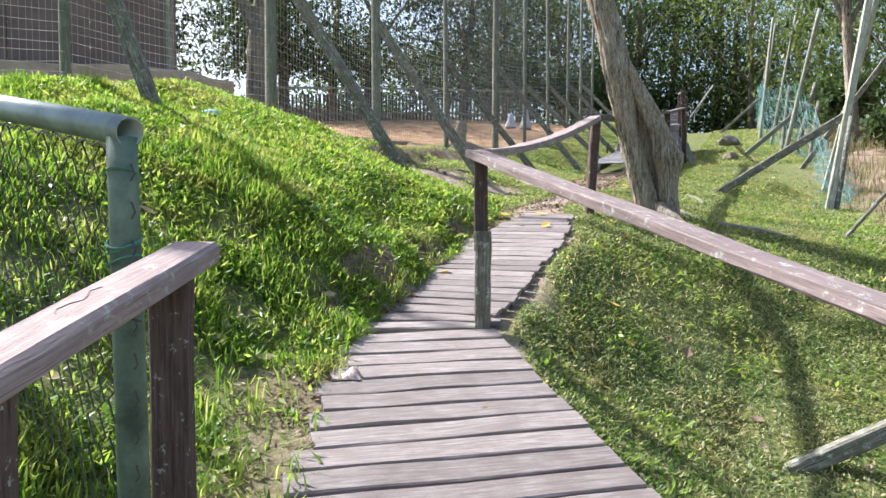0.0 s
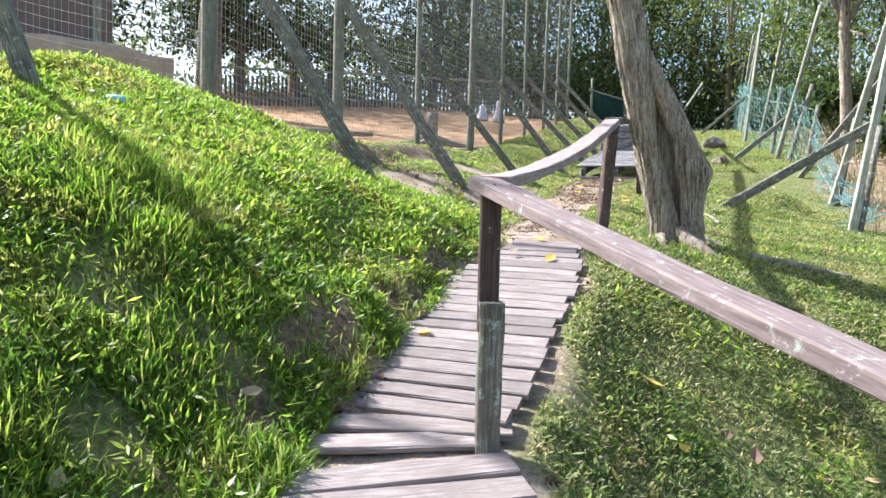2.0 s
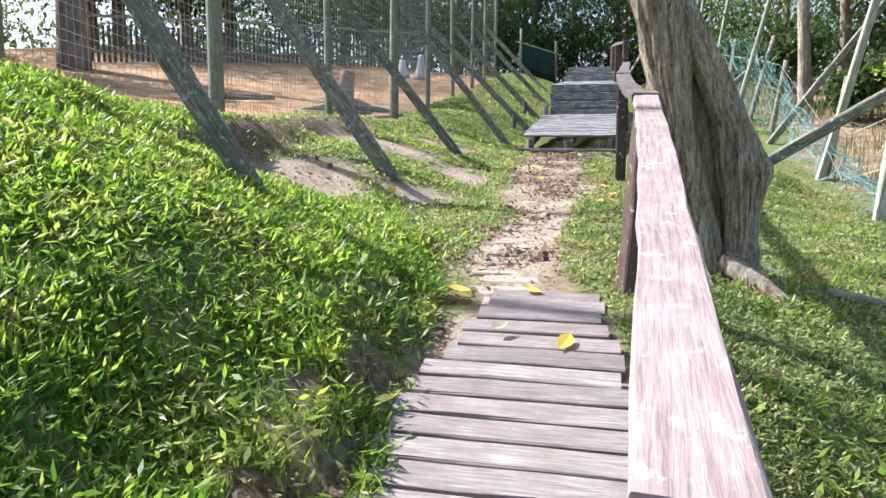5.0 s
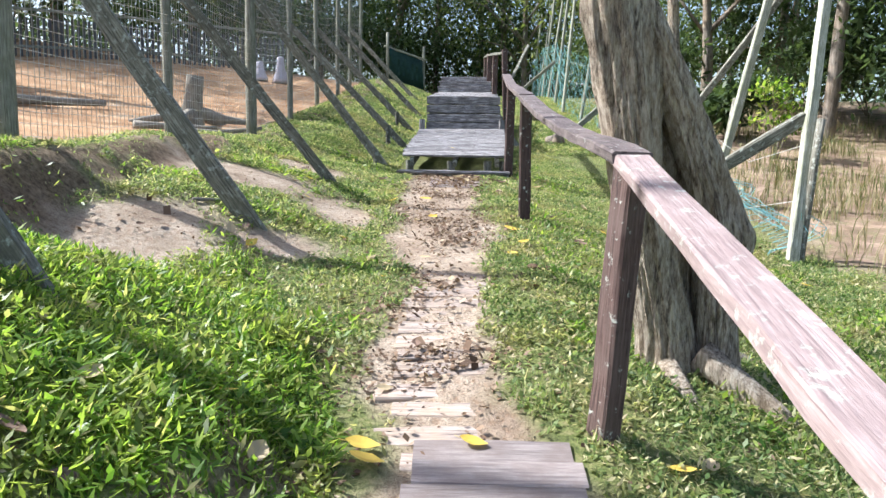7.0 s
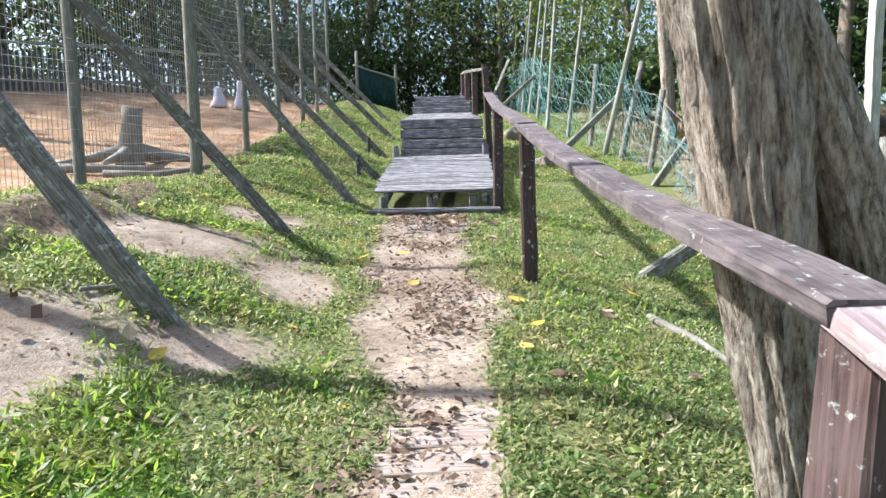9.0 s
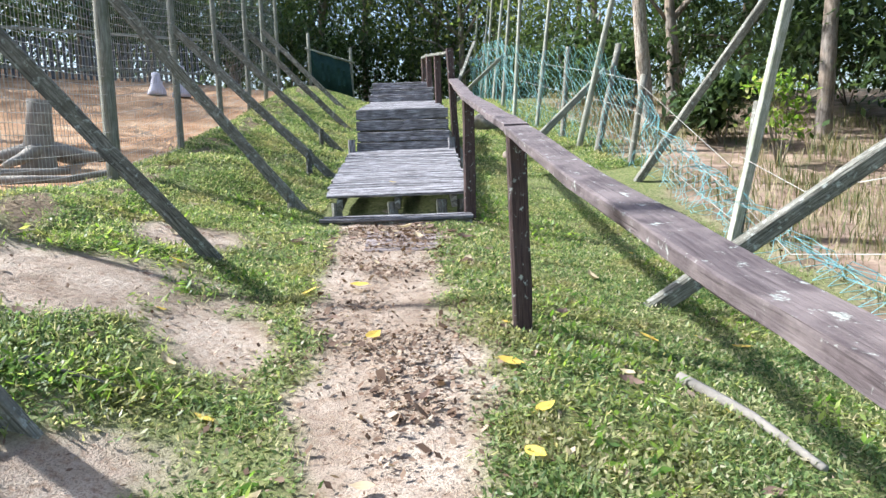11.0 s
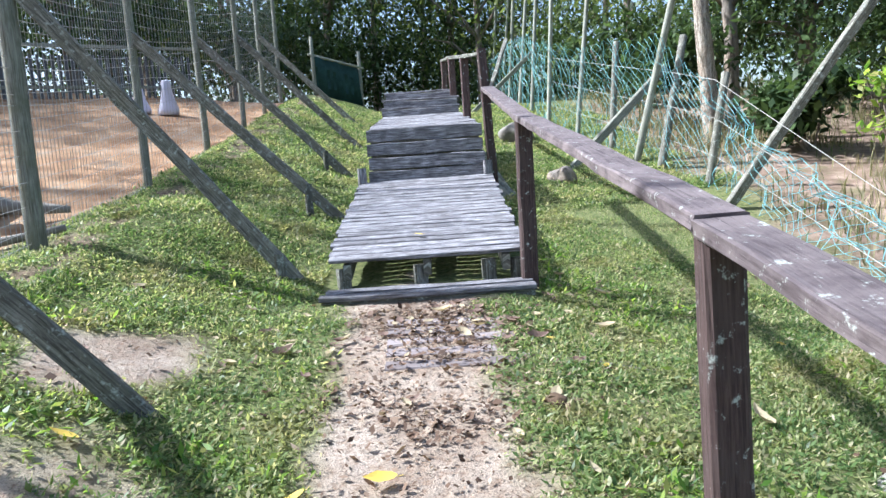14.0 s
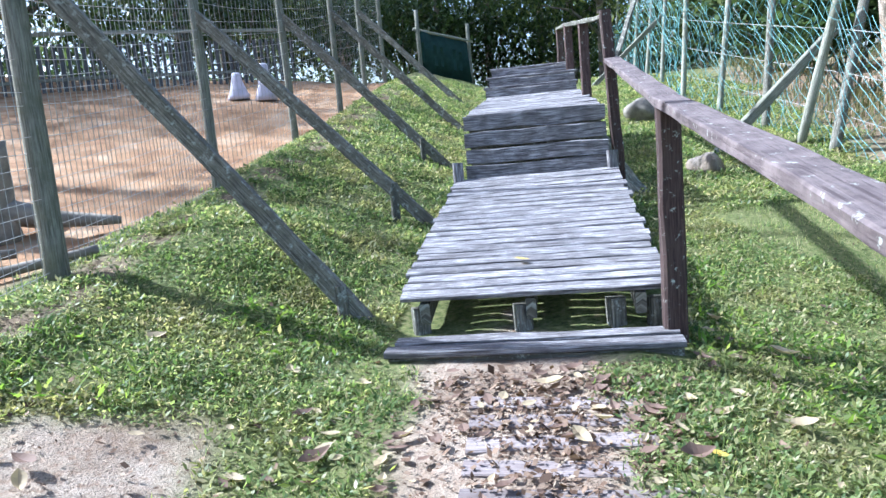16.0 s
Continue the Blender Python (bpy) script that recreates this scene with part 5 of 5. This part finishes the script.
    tagged(part("leaf_litter", quick_mesh("leaf_litter", verts, np.arange(n * 4).reshape(-1, 4), 4), LITTER), "crumbled dry leaves and chips on the path", "litter", kind="stuff")

    # dead branches
    for k, (x, y, x2, y2, rr, lab) in enumerate(((3.45, 10.15, 3.37, 9.3, .028, "split pale dead branch lying in the grass"), (.35, 10.9, 1.0, 10.75, .012, "thin dry stick on the bare sand"), (.2, 10.6, .75, 11.0, .014, "thin dry stick on the bare sand"), (3.5, 12.75, 4.1, 12.35, .008, "thin dry stick by the half-buried boards"), (2.9, 7.6, 3.5, 7.1, .03, "dead branch below the tree"), (3.15, 3.9, 3.0, 4.6, .012, "thin dry stick in the grass"))):
        mx, my = (x + x2) / 2 + .05, (y + y2) / 2
        ob = part("dead_branch", pole([(x, y, gz(x, y) + rr), (mx, my, gz(mx, my) + rr * 1.3), (x2, y2, gz(x2, y2) + rr)], rr, rr * .6, 8, .15, .1, k), STONE)
        tagged(ob, lab, "branch", group="dead branches")
    # rounded stones and clods
    for k, (x, y, sz, mt, lab) in enumerate(((8.1, 20.4, .28, STONE, "grey rounded boulder at the slope's head"), (6.95, 17.35, .17, FARBARK, "broken grey stump lying beside the stairs"), (3.33, 12.15, .045, EARTH_DARK, "small brown clod on the grass"), (2.25, 9.25, .04, EARTH_DARK, "small brown clod on the grass"))):
        bm = bmesh.new()
        bmesh.ops.create_icosphere(bm, subdivisions=3, radius=sz)
        for vv in bm.verts:
            f = 1 + .35 * noise.noise(vv.co * (2.2 / sz) * .5 + Vector((k * 7, 0, 0)))
            vv.co = Vector((vv.co.x * f, vv.co.y * f * 1.2, vv.co.z * f * .7))
        for f in bm.faces:
            f.smooth = True
        ob = part("stone" if k != 1 else "broken_stump", bm, mt, m=Matrix.Translation((x, y, gz(x, y) + sz * .35)))
        tagged(ob, lab, "stone")
    # a plank stump leaning by the stairs
    tagged(part("leaning_slab", beam([(5.95, 16.9, gz(5.95, 16.9) - .1), (5.72, 17.55, gz(5.72, 17.55) + .55)], .30, .10, wear=.02, step=.15, seed=55, chamfer=.03), GREY), "weathered grey slab of wood leaning beside the stairs", "wood slab")
    # snack wrapper by the walkway
    rows = []
    for i in range(7):
        t = i / 6
        rows.append([Vector((-.44 + .05 * (k / 5 - .5) * 2 + .01 * math.sin(9 * t + k), 3.46 + .13 * (t - .5), .73 + .045 * math.sin(math.pi * k / 5) * math.sin(math.pi * min(.95, t + .05)) + .012 * math.sin(5 * t + 2 * k))) for k in range(6)] + [Vector((-.44 + .05 * (1 - k / 2.5) , 3.46 + .13 * (t - .5), .725)) for k in range(6)])
    tagged(part("snack_wrapper", rings_mesh("snack_wrapper", rows), WRAP), "crumpled silver snack wrapper on the planks", "wrapper")
    # pale blue lid on the bank
    x, y = -2.19, 6.81
    z = gz(x, y)
    lid = [[(x + rr * math.cos(a), y + rr * .8 * math.sin(a), z + h) for a in (math.tau * k / 20 for k in range(20))] for rr, h in ((.09, .02), (.095, .04), (.08, .06), (.04, .07))]
    tagged(part("plastic_lid", rings_mesh("plastic_lid", lid), BLUE), "pale blue plastic lid lying in the grass", "lid")


build_litter()
